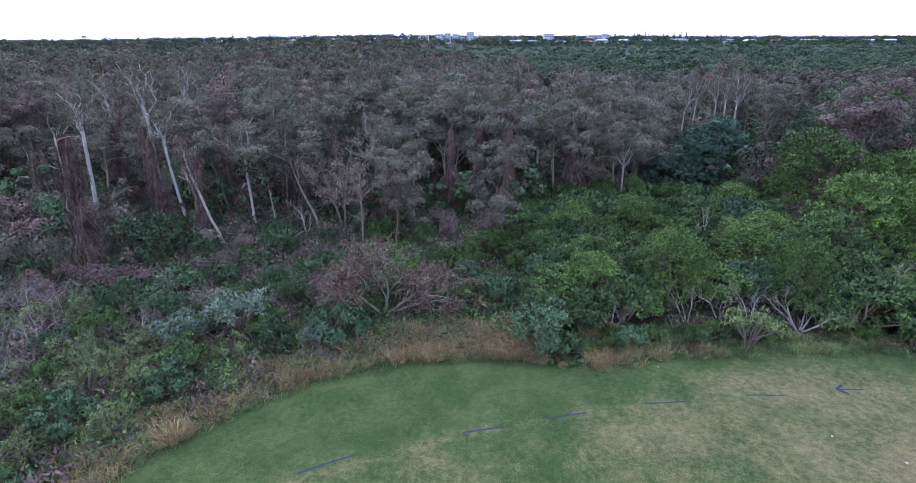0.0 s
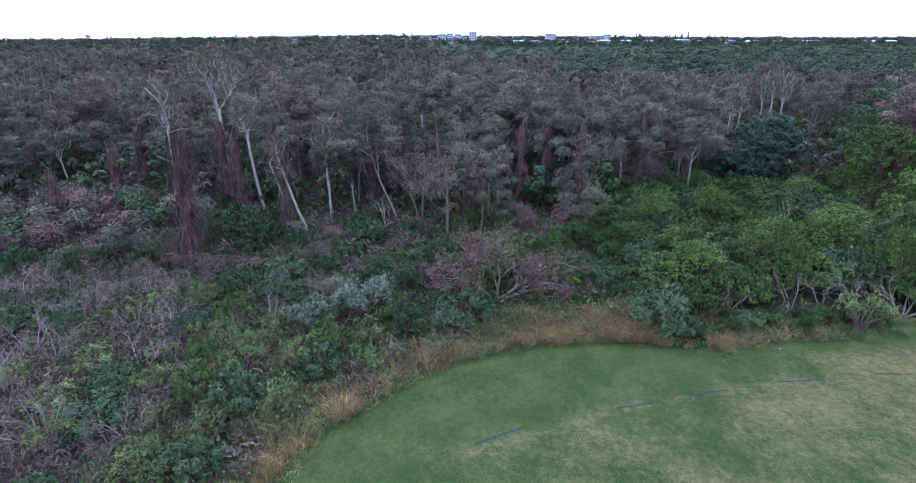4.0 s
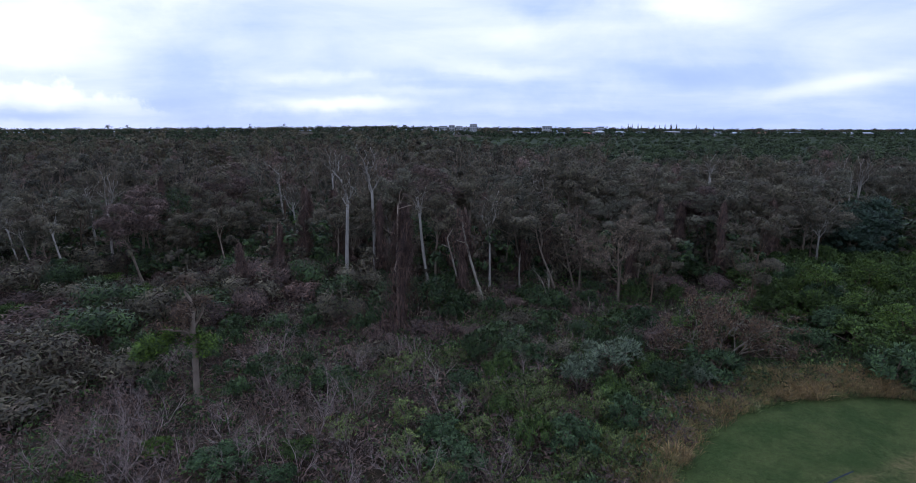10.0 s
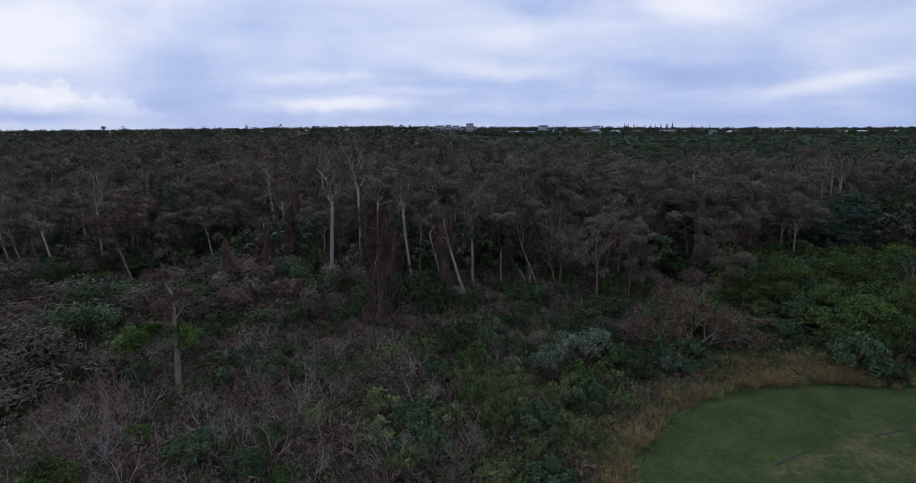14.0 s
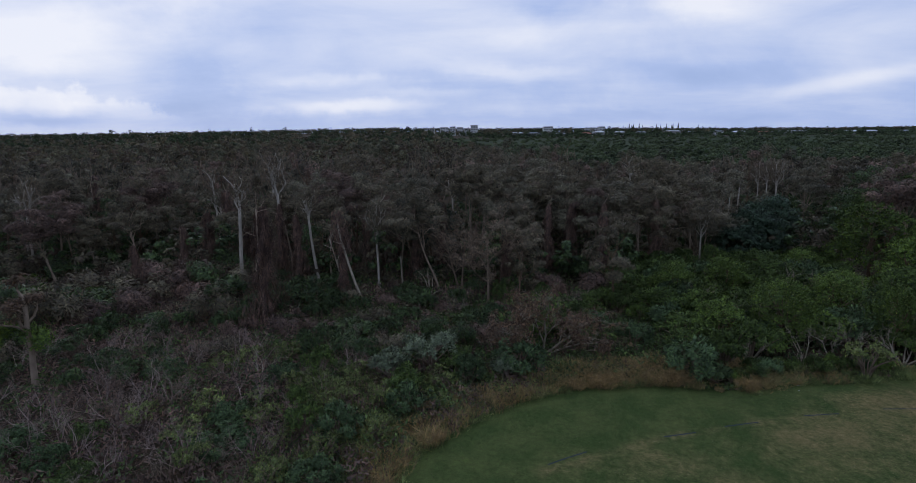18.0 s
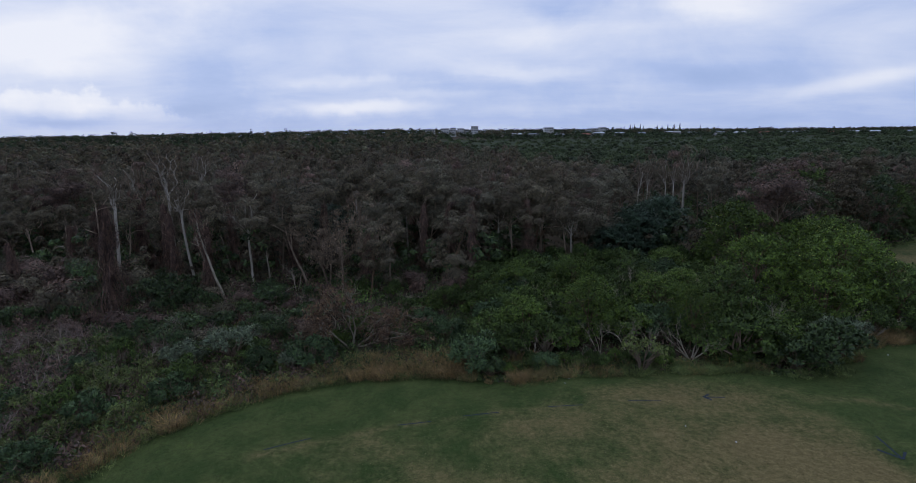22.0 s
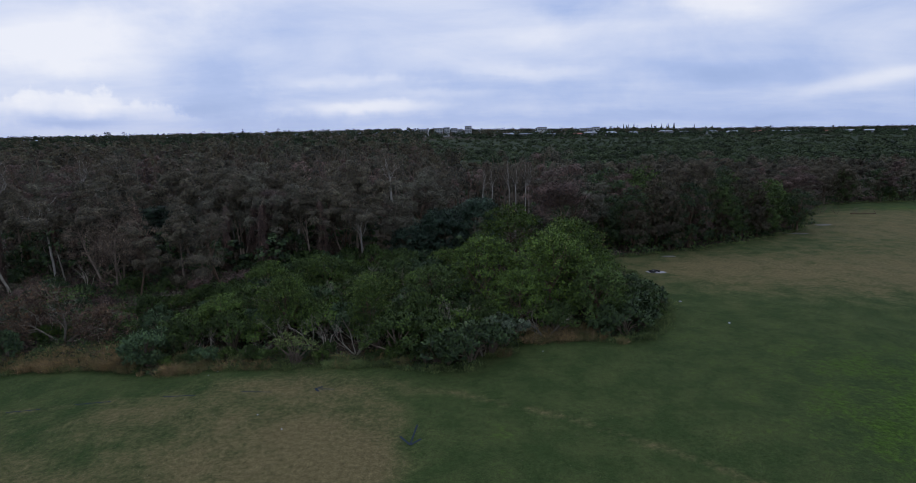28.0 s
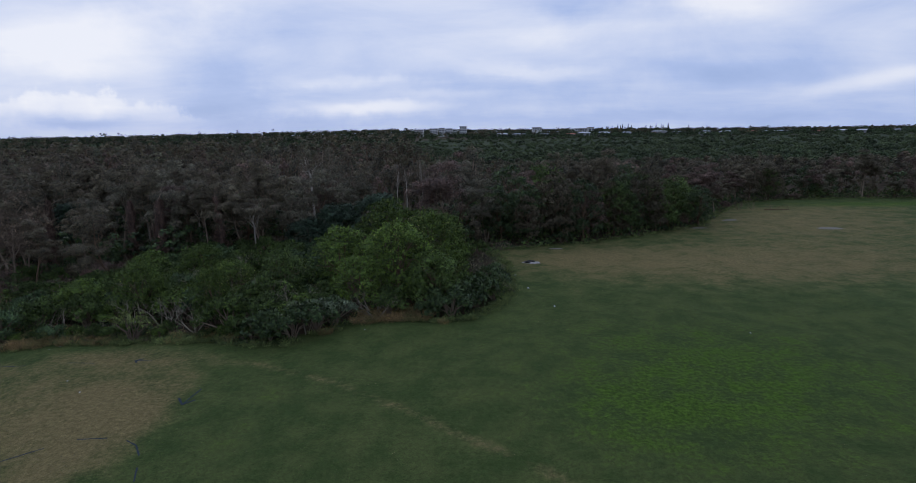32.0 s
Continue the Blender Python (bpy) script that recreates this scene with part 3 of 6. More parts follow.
def grow(wood, p, d, length, radius, lev, o, part_name="trunk"):
    """One branch and, past it, its children. o holds, level by level: segments, wobble, pull upwards, children, angle, first child's place, ratio."""
    n, wob, up = o["segs"][lev], o["wob"][lev], o["up"][lev]
    pts, rad = [p], [radius * (1.5 if lev == 0 and o.get("flare", True) else 1)]
    dirs = [d]
    for i in range(n):
        d = (d + Vector((RND.gauss(0, wob), RND.gauss(0, wob), RND.gauss(0, wob * 0.6) + up))).normalized()
        p = p + d * (length / n)
        pts.append(p), dirs.append(d), rad.append(radius * (1 - (1 - o["taper"]) * (i + 1) / n))
    if lev == o["depth"] and o.get("slivers"):
        wood.slivers.append((pts[0], pts[-1], radius))
        return
    wood.tube(part_name, pts, rad, (6, 4, 3, 3, 3)[lev])
    if lev == o["depth"]:
        wood.tips.append((pts[len(pts) // 2], pts[-1], d))
        return
    kids = o["kids"][lev]
    for c in range(kids):
        f = 1.0 if c == 0 else RND.uniform(o["start"][lev], 1.0)
        i = min(int(f * n), n - 1)
        at = pts[i].lerp(pts[i + 1], f * n - i)
        ax = dirs[i + 1].orthogonal().normalized()
        ax.rotate(Matrix.Rotation(RND.uniform(0, 6.283) if kids < 3 else 6.283 * (c + RND.uniform(-0.3, 0.3)) / kids, 3, dirs[i + 1]))
        cd = dirs[i + 1].copy()
        cd.rotate(Matrix.Rotation(radians(o["ang"][lev] * RND.uniform(0.6, 1.25) * (0.55 if c == 0 else 1)), 3, ax))
        name = "limb" if lev == 0 and o.get("split") else part_name
        if name == "limb":
            name = "limb_%d" % c
        grow(wood, at, cd, length * o["ratio"][lev] * RND.uniform(0.75, 1.2), rad[i] * (0.8 if c == 0 else 0.6), lev + 1, o, name)


def unit(n):
    v = NP.normal(size=(n, 3))
    return v / np.linalg.norm(v, axis=1, keepdims=True)


def norm(v):
    return v / (np.linalg.norm(v, axis=1, keepdims=True) + 1e-9)


def leaf_tris(C, D, L, W):
    """A triangle for each leaf."""
    n = len(C)
    S = norm(np.cross(D, unit(n))) * (np.asarray(W).reshape(-1, 1) / 2)
    V = np.stack([C - S, C + S, C + D * np.asarray(L).reshape(-1, 1)], 1).reshape(-1, 3)
    return V, np.arange(3 * n).reshape(-1, 3)


def shell_leaves(P, O, L, W, jitter=0.6, up=0.25):
    """A triangle for each leaf, laid roughly along the shell of its clump (O: outwards), with the clump's soft normals."""
    n = len(P)
    N = norm(O + jitter * unit(n) + np.array([[0, 0, up]]))
    T = norm(np.cross(N, unit(n)))
    S = np.cross(T, N) * (np.broadcast_to(np.asarray(W, float), (n,))[:, None] / 2)
    T = T * np.broadcast_to(np.asarray(L, float), (n,))[:, None]
    V = np.stack([P - S - T * 0.4, P + S - T * 0.4, P + T * 0.6], 1).reshape(-1, 3)
    return V, np.arange(3 * n).reshape(-1, 3), np.repeat(norm(O + 0.55 * N), 3, 0)


def lobes_points(lobes, n, shell=0.35, low=-0.35):
    """n places in the outer shell of lumpy lobes (x, y, z, r across, r up), with the direction outwards at each."""
    lob = np.array(lobes, float)
    w = lob[:, 3] ** 2
    pick = NP.choice(len(lob), n, p=w / w.sum())
    d = unit(n)
    d[:, 2] = np.where(d[:, 2] < low, -d[:, 2], d[:, 2])
    r = 1 - shell * NP.random(n) ** 1.5
    r *= 1 + 0.16 * np.sin(d[:, 0] * 7 + pick) * np.cos(d[:, 1] * 6 + 2 * pick)
    P = lob[pick, :3] + d * np.stack([lob[pick, 3], lob[pick, 3], lob[pick, 4]], 1) * r[:, None]
    P[:, 2] = np.maximum(P[:, 2], 0.05 + 0.1 * NP.random(n))
    heart = np.array([lob[:, 0].mean(), lob[:, 1].mean(), 0.7 * lob[:, 2].mean()])
    return P, norm(d + 0.35 * norm(P - heart))


def whorls(P, D, k, L, W, spread=0.9, up=0.25):
    """k leaves fanning out from each place, their faces turned outwards and up."""
    n = len(P) * k
    C, O = np.repeat(P, k, 0), np.repeat(D, k, 0)
    A = norm(0.5 * O + spread * unit(n) + np.array([[0, 0, up * 0.5]]))
    N = O + 0.4 * unit(n) + np.array([[0, 0, 0.35]])
    N = norm(N - A * (N * A).sum(1, keepdims=True))
    L, W = (L * NP.uniform(0.7, 1.25, n))[:, None], (W * NP.uniform(0.7, 1.2, n))[:, None]
    S, mid = np.cross(A, N) * W / 2, C + A * L * 0.3
    V = np.stack([mid - S, mid + S, C + A * L], 1).reshape(-1, 3)
    return V, np.arange(3 * n).reshape(-1, 3), np.repeat(norm(O + 0.6 * N), 3, 0)


def leafy(name, made, mat, tint=None):
    """A mesh of leaves from what shell_leaves or whorls gives."""
    V, F, N = made
    return mesh_of(name, V, F, M[mat], False, N, tint)


UNDER = {"blossom": "crown", "dead_foliage": "twig_crown", "vine_rag": "trunk"}     # parts that sit on another part


def thing(name, parts, label, category, group="", m=None):
    """A thing at the origin (or at m): an Empty with a mesh for each part."""
    root = new(name)
    root.empty_display_size = 0.3
    made = {}
    for part_name, me in parts:
        ob = new(part_name, me)
        made.setdefault(part_name, ob)
        ob.parent = made.get(UNDER.get(part_name), root)
        if part_name == "vine_rag":
            tagged(ob, kind="stuff")
    tagged(root, label, category, group)
    if m is not None:
        root.matrix_basis = m
    return root


def stems_of(wood, mat, keep=None):
    return [((n.split("_")[0] if n.startswith("limb") else n), mesh_of(n, V, F, mat, True)) for n, (V, F) in wood.sets.items()]


def tip_lobes(wood, r, flat=0.6, drop=0.0):
    return [(*(t[1] - t[2] * drop), r * RND.uniform(0.65, 1.3), r * flat * RND.uniform(0.7, 1.3)) for t in wood.tips]


def twig_mesh(wood, mat, more=2):
    """The last, finest twigs: thin tapering blades, with side shoots."""
    A, B, R = [], [], []
    for p, q, r in wood.slivers:
        A.append(p), B.append(q), R.append(r)
        for _ in range(more):
            s = p.lerp(q, RND.uniform(0.2, 0.9))
            A.append(s), B.append(s + (q - p) * RND.uniform(0.4, 0.8) + Vector((RND.gauss(0, 1), RND.gauss(0, 1), RND.gauss(0.2, 1))) * (q - p).length * 0.4), R.append(r * 0.8)
    A, B = np.array([tuple(v) for v in A]), np.array([tuple(v) for v in B])
    d = B - A
    length = np.linalg.norm(d, axis=1)
    V, F = leaf_tris(A, d / length[:, None], length, np.array(R) * 2)
    return mesh_of("twig_crown", V, F, mat)


# -- prototypes, each a list of (part, mesh); heights in metres
def paperbark(h, leaves, leaf, bark, stems=1, wide=1.0, bare=0.52, lobe=0.92, size=0.25):
    """Pale trunk, crooked rising limbs, and flat dense clumps of fine leaves at their ends."""
    w = Wood()
    o = dict(segs=(7, 5, 3), wob=(0.075, 0.26, 0.32), up=(0.05, 0.11, 0.06), kids=(7, 4, 0), ang=(42 * wide, 48, 0), start=(bare, 0.35, 0), ratio=(0.40 * wide, 0.5, 0), taper=0.4, depth=2)
    for s in range(stems):
        a = RND.uniform(0, 6.28)
        lean = 0.05 if stems == 1 else 0.17
        d = Vector((math.cos(a) * lean, math.sin(a) * lean, 1)).normalized()
        grow(w, Vector((0.3 * s * math.cos(a), 0.3 * s * math.sin(a), -0.1)), d, h * 0.68 * RND.uniform(0.8, 1.0), (0.011 * h + 0.03) * (1 if stems == 1 else 0.8), 0, o)
    parts = stems_of(w, M[bark])
    P, O = lobes_points(tip_lobes(w, lobe * h / 12, 0.78), leaves, 0.4, -0.35)
    parts.append(("crown", leafy("crown", shell_leaves(P, O, size * NP.uniform(0.6, 1.3, leaves), 0.55 * size * NP.uniform(0.7, 1.2, leaves)), leaf)))
    return parts


def twiggy_tree(h, stems=1, leaves=5200):
    """A leafless grey tree with a haze of fine twigs."""
    w = Wood()
    o = dict(segs=(5, 4, 3, 2), wob=(0.06, 0.2, 0.25, 0.3), up=(0.04, 0.06, 0.02, -0.02), kids=(7, 5, 4, 0), ang=(52, 50, 48, 0), start=(0.3, 0.25, 0.2, 0), ratio=(0.5, 0.55, 0.5, 0), taper=0.4, depth=3, slivers=True)
    for s in range(stems):
        grow(w, Vector((0.5 * s, 0.2 * s, -0.1)), Vector((0.12 * s - 0.03, 0.05, 1)).normalized(), h * 0.66, 0.14, 0, o)
    parts = stems_of(w, M["twig"]) + [("twig_crown", twig_mesh(w, M["greytwigs"], 6))]
    P, D = lobes_points([(*q, 0.5, 0.4) for p, q, r in w.slivers], leaves, 0.9, -1)
    return parts + [("dead_foliage", leafy("dead_foliage", shell_leaves(P, D, NP.uniform(0.12, 0.3, leaves), NP.uniform(0.03, 0.09, leaves), 0.9), "greytwigs"))]


def white_gum(h, leaves=700, forks=4, ang=26, lean=0.0, start=0.86, thick=0.23, bole=0.62, limb=0.42, leaf="olive"):
    """A pale gum: tall bare bole, a crown of crooked antler-like limbs, fine grey twigs and a thin top of leaves."""
    w = Wood()
    o = dict(segs=(8, 8, 6, 2), wob=(0.018, 0.3, 0.42, 0.35), up=(0.05, 0.14, 0.10, 0.03), kids=(forks, 6, 5, 0), ang=(ang, 50, 55, 0), start=(start, 0.25, 0.2, 0), ratio=(limb, 0.5, 0.5, 0), taper=0.68, depth=3, split=True, slivers=True)
    grow(w, Vector((0, 0, -0.1)), Vector((lean, 0.0, 1)).normalized(), h * bole, thick, 0, o)
    parts = stems_of(w, M["white"]) + [("twig_crown", twig_mesh(w, M["greytwigs"], 4))]
    P, O = lobes_points([(*q, 0.6, 0.35) for p, q, r in w.slivers], leaves, 0.7, -0.5)
    return parts + [("crown", leafy("crown", shell_leaves(P, O, NP.uniform(0.12, 0.28, leaves), NP.uniform(0.06, 0.13, leaves)), leaf))]


def snag(h, lean=0.1, thick=0.16, cover=500, mat="deadwood"):
    """A broken, leaning dead trunk with a rag of dead vine round its top."""
    w = Wood()
    o = dict(segs=(7, 3), wob=(0.05, 0.2), up=(0.02, 0.1), kids=(3, 0), ang=(55, 0), start=(0.6, 0), ratio=(0.14, 0), taper=0.5, depth=1)
    grow(w, Vector((0, 0, -0.1)), Vector((lean, 0, 1)).normalized(), h, thick, 0, o)
    parts = stems_of(w, M[mat])
    if cover:
        top = w.tips[0][1]
        z = NP.random(cover)
        C = np.stack([top[0] * (1 - 0.45 * z) + NP.normal(0, 0.3 + 0.3 * z, cover), top[1] + NP.normal(0, 0.35, cover), top[2] * (1.02 - 0.45 * z) + NP.normal(0, 0.2, cover)], 1)
        V, F = leaf_tris(C, norm(np.stack([NP.normal(0, 0.4, cover), NP.normal(0, 0.4, cover), -np.ones(cover)], 1)), NP.uniform(0.2, 0.7, cover), NP.uniform(0.05, 0.11, cover))
        parts.append(("vine_rag", mesh_of("vine_rag", V, F, M["vine"])))
    return parts


def vine_tower(h, n=4200, wide=1.3):
    """A trunk hidden by hanging dead vines, wider to its foot, ragged at the top."""
    w = Wood()
    o = dict(segs=(7, 4), wob=(0.02, 0.25), up=(0.02, 0.0), kids=(7, 0), ang=(50, 0), start=(0.4, 0), ratio=(0.15, 0), taper=0.35, depth=1)
    grow(w, Vector((0, 0, -0.1)), Vector((0.06, 0, 1)), h, 0.15, 0, o)
    parts = stems_of(w, M["paperbark"])
    z = h * NP.random(n) ** 0.85
    a, turn = NP.uniform(0, 6.283, n), RND.uniform(0, 6)
    fringe = 1 + 0.3 * np.sin(z * 1.7 + turn) * np.sin(z * 0.6 + 1) + 0.25 * np.sin(z * 0.9 + 2 * a + turn)
    lump = 1 + 0.45 * np.sin(2 * a + z * 0.5 + turn) + 0.3 * np.sin(5 * a - 1.3 * z)
    r = wide * np.interp(z / h, [0, 0.15, 0.45, 0.8, 1], [1.05, 0.95, 0.55, 0.5, 0.2]) * fringe * lump * np.sqrt(NP.uniform(0.08, 1.1, n))
    C = np.stack([r * np.cos(a) + 0.06 * z, r * np.sin(a), z], 1)
    O = np.stack([np.cos(a), np.sin(a), np.full(n, 0.25)], 1)
    D = norm(np.stack([NP.normal(0, 0.3, n), NP.normal(0, 0.3, n), -np.ones(n)], 1))
    loose = NP.random(n) < 0.4
    D[loose] = unit(int(loose.sum()))
    S = norm(np.cross(D, O + 0.3 * unit(n))) * NP.uniform(0.02, 0.05, n)[:, None]
    L = (NP.uniform(0.3, 1.1, n) * np.where(loose, 0.4, 1))[:, None]
    V = np.stack([C - S, C + S, C + D * L], 1).reshape(-1, 3)
    V[:, 2] = np.maximum(V[:, 2], 0)
    parts.append(("vine_curtain", mesh_of("vine_curtain", V, np.arange(3 * n).reshape(-1, 3), M["vine"], False, np.repeat(norm(O + 0.3 * unit(n)), 3, 0))))
    return parts


def vine_heap(wide, h, n=2600, mat="vine"):
    """Low shrubs smothered by dead vines."""
    lobes = [(RND.uniform(-wide, wide) * 0.6, RND.uniform(-wide, wide) * 0.6, h * RND.uniform(0.3, 0.62), wide * RND.uniform(0.35, 0.6), h * RND.uniform(0.3, 0.42)) for _ in range(8)]
    P, O = lobes_points(lobes, n, 0.5)
    V, F, N = shell_leaves(P, O, NP.uniform(0.2, 0.5, n), NP.uniform(0.06, 0.14, n), 0.7)
    V[:, 2] = np.maximum(V[:, 2], 0)
    w = Wood()
    for lob in lobes[:5]:
        w.tube("stem", [Vector((lob[0] * 0.3, lob[1] * 0.3, -0.05)), Vector((lob[0] * 0.8, lob[1] * 0.8, lob[2] * 0.7)), Vector(lob[:3])], [0.06, 0.045, 0.02], 5)
    return stems_of(w, M["brownbark"]) + [("vine_curtain", mesh_of("vine_curtain", V, F, M[mat], False, N))]


def leafy_shrub(wide, h, tips, mat, L=0.26, W=0.1, k=6, lobes=15, bark="twig", spread=0.8, low=0.15, up=0.25):
    """Stems that fan out, and leaf rosettes in the shell of a lumpy crown."""
    lob = []
    for i in range(lobes):
        a, f = 6.283 * i / lobes + RND.uniform(-0.5, 0.5), math.sqrt(RND.uniform(0.02, 1))
        r = wide * RND.uniform(0.17, 0.33)
        z = h * RND.uniform(0.3 + low, 0.85) * (1 - 0.35 * f)
        lob.append((math.cos(a) * f * (wide - r), math.sin(a) * f * (wide - r), z, r, min(r * RND.uniform(0.7, 1.0), z)))
    P, D = lobes_points(lob, tips, 0.3, -0.25)
    V, F, N = whorls(P, D, k, L, W, spread, up)
    V[:, 2] = np.maximum(V[:, 2], 0.02)
    w = Wood()
    for q in lob:
        mid = Vector((q[0] * 0.35 + RND.gauss(0, 0.1), q[1] * 0.35 + RND.gauss(0, 0.1), q[2] * 0.5))
        end = Vector(q[:3])
        w.tube("stem", [Vector((q[0] * 0.12, q[1] * 0.12, -0.05)), mid, end], [0.022 * h, 0.016 * h, 0.008 * h], 5)
        for _ in range(2):
            out = Vector((RND.gauss(0, 1), RND.gauss(0, 1), RND.gauss(0.4, 0.7))).normalized() * q[3]
            w.tube("stem", [end, end + out * 0.5 + Vector((0, 0, 0.05)), end + out * 0.95], [0.008 * h, 0.006 * h, 0.003 * h], 3)
    return stems_of(w, M[bark]) + [("foliage", mesh_of("foliage", V, F, M[mat], False, N))]


def bare_shrub(h, mat, twigs_mat, spread=38, stems=4, more=3, thick=1.0):
    """A leafless shrub: forked stems, each with its fan of fine twigs."""
    w = Wood()
    o = dict(segs=(4, 3, 3, 2), wob=(0.14, 0.2, 0.25, 0.3), up=(0.06, 0.05, 0.03, 0.0), kids=(3, 4, 4, 0), ang=(34, 40, 44, 0), start=(0.3, 0.25, 0.2, 0), ratio=(0.62, 0.6, 0.55, 0), taper=0.45, depth=3, flare=False, slivers=True)
    for s in range(stems):
        a = 6.283 * s / stems + RND.uniform(-0.4, 0.4)
        t = math.tan(radians(spread)) * RND.uniform(0.4, 1)
        grow(w, Vector((0.12 * math.cos(a), 0.12 * math.sin(a), -0.05)), Vector((t * math.cos(a), t * math.sin(a), 1)).normalized(), h * 0.5, 0.013 * h * thick, 0, o, "limb_%d" % s)
    return [("stem" if n == "limb" else n, me) for n, me in stems_of(w, M[mat])] + [("twig_crown", twig_mesh(w, M[twigs_mat], more))]


def blade_mesh(C, a, h, mat, name):
    """Grass blades that start at C, lean every way and bend over at the tip."""
    n = len(C)
    a = a + NP.normal(0, 1.2, n)
    lean = np.abs(NP.normal(0.3, 0.3, n))
    out = np.stack([np.cos(a), np.sin(a), np.zeros(n)], 1)
    D = norm(out * lean[:, None] + np.array([[0, 0, 1.0]]))
    L = (h * NP.uniform(0.3, 1.1, n))[:, None]
    S = norm(np.cross(D, unit(n))) * NP.uniform(0.012, 0.032, n)[:, None] / 2
    mid = C + D * L * 0.62
    tip = mid + norm(D + out * 0.9 - np.array([[0, 0, 0.35]])) * L * 0.4
    V = np.stack([C, mid - S, tip, mid + S], 1).reshape(-1, 3)
    return mesh_of(name, V, np.arange(4 * n).reshape(-1, 4), M[mat])


def grass_tuft(h, n, mat, wide=0.5):
    a, r = NP.uniform(0, 6.283, n), wide * np.sqrt(NP.random(n))
    return blade_mesh(np.stack([r * np.cos(a), r * np.sin(a), np.zeros(n)], 1), a, h, mat, "grass_tuft")


def grass_field(name, label, places, per, h, mat, wide=0.5):
    """The rest of the tufts, joined."""
    n = len(places) * per
    P = np.repeat(np.array([(x, y) for x, y in places]), per, 0)
    H = np.repeat(NP.uniform(0.6, 1.15, len(places)), per) * h
    a, r = NP.uniform(0, 6.283, n), wide * np.sqrt(NP.random(n))
    C = np.stack([P[:, 0] + r * np.cos(a), P[:, 1] + r * np.sin(a), terrain(P[:, 0], P[:, 1])], 1)
    tagged(new(name, blade_mesh(C, a, H, mat, name)), label, "grass", kind="stuff")


def domed_tree(h, wide, tips, mat, k=6, L=0.34, W=0.14, lobes=16, flowers=0, base=0.25):
    """A dense, rounded broadleaf tree whose crown comes low."""
    w = Wood()
    o = dict(segs=(3, 4, 3), wob=(0.05, 0.15, 0.2), up=(0.02, 0.06, 0.04), kids=(6, 4, 0), ang=(48, 45, 0), start=(0.5, 0.3, 0), ratio=(1.1, 0.55, 0), taper=0.5, depth=2)
    grow(w, Vector((0, 0, -0.1)), Vector((0.03, 0, 1)), h * 0.34, 0.02 * h + 0.05, 0, o)
    lob = []
    for i in range(lobes):
        f, a = math.sqrt((i + 0.5) / lobes), i * 2.4 + RND.uniform(-0.3, 0.3)
        r = wide * RND.uniform(0.17, 0.30)
        z = h * RND.uniform(0.9, 1.04) * (base + (0.98 - base) * math.sqrt(max(0.0, 1 - 0.85 * f * f))) - r * 0.75
        lob.append((math.cos(a) * f * (wide - r), math.sin(a) * f * (wide - r), max(z, r * 0.7), r, r * 0.8))
        if f > 0.6:
            lob.append((math.cos(a + 0.3) * f * (wide - r), math.sin(a + 0.3) * f * (wide - r), max(z * RND.uniform(0.4, 0.7), r * 0.6), r, r * 0.8))
    P, D = lobes_points(lob, tips, 0.4, -0.3)
    parts = stems_of(w, M["brownbark"]) + [("crown", leafy("crown", whorls(P, D, k, L, W, 0.8, 0.15), mat))]
    if flowers:
        P, D = lobes_points(lob, flowers * 4, 0.1, 0.2)
        P = P[P[:, 2] > 0.55 * h][:flowers]
        D = np.tile(np.array([[0, 0, 1.0]]), (len(P), 1))
        parts.append(("blossom", leafy("blossom", whorls(P, D, 4, 0.15, 0.1, 0.7, 0.5), "flower")))
    return parts


# ---------------------------------------------------------------- planting
def at(x, y, turn=0.0, s=1.0, sz=None, lean=(0, 0), sink=0.0):
    return Matrix.LocRotScale((x, y, float(terrain(x, y)) - sink), Euler((radians(lean[0]), radians(lean[1]), radians(turn))), Vector((s, s, sz or s)))


class Kind:
    """Variants of one kind of plant; the first use of a variant is the thing itself, later ones are copies."""

    def __init__(self, name, variants, label, category, group):
        self.name, self.made, self.label, self.category, self.group = name, [(p, []) for p in variants], label, category, group

    def put(self, m, which=None, label=""):
        parts, first = self.made[RND.randrange(len(self.made)) if which is None else which]
        if first:
            ob = copy_thing(first[0], Matrix.Identity(4))
            ob.matrix_basis = m
        elif isinstance(parts, list):
            ob = thing(self.name, parts, self.label, self.category, self.group, m)
        else:
            ob = tagged(new(self.name, parts), self.label, self.category, self.group)
            ob.matrix_basis = m
        first or first.append(ob)
        return tagged(ob, label or self.label)


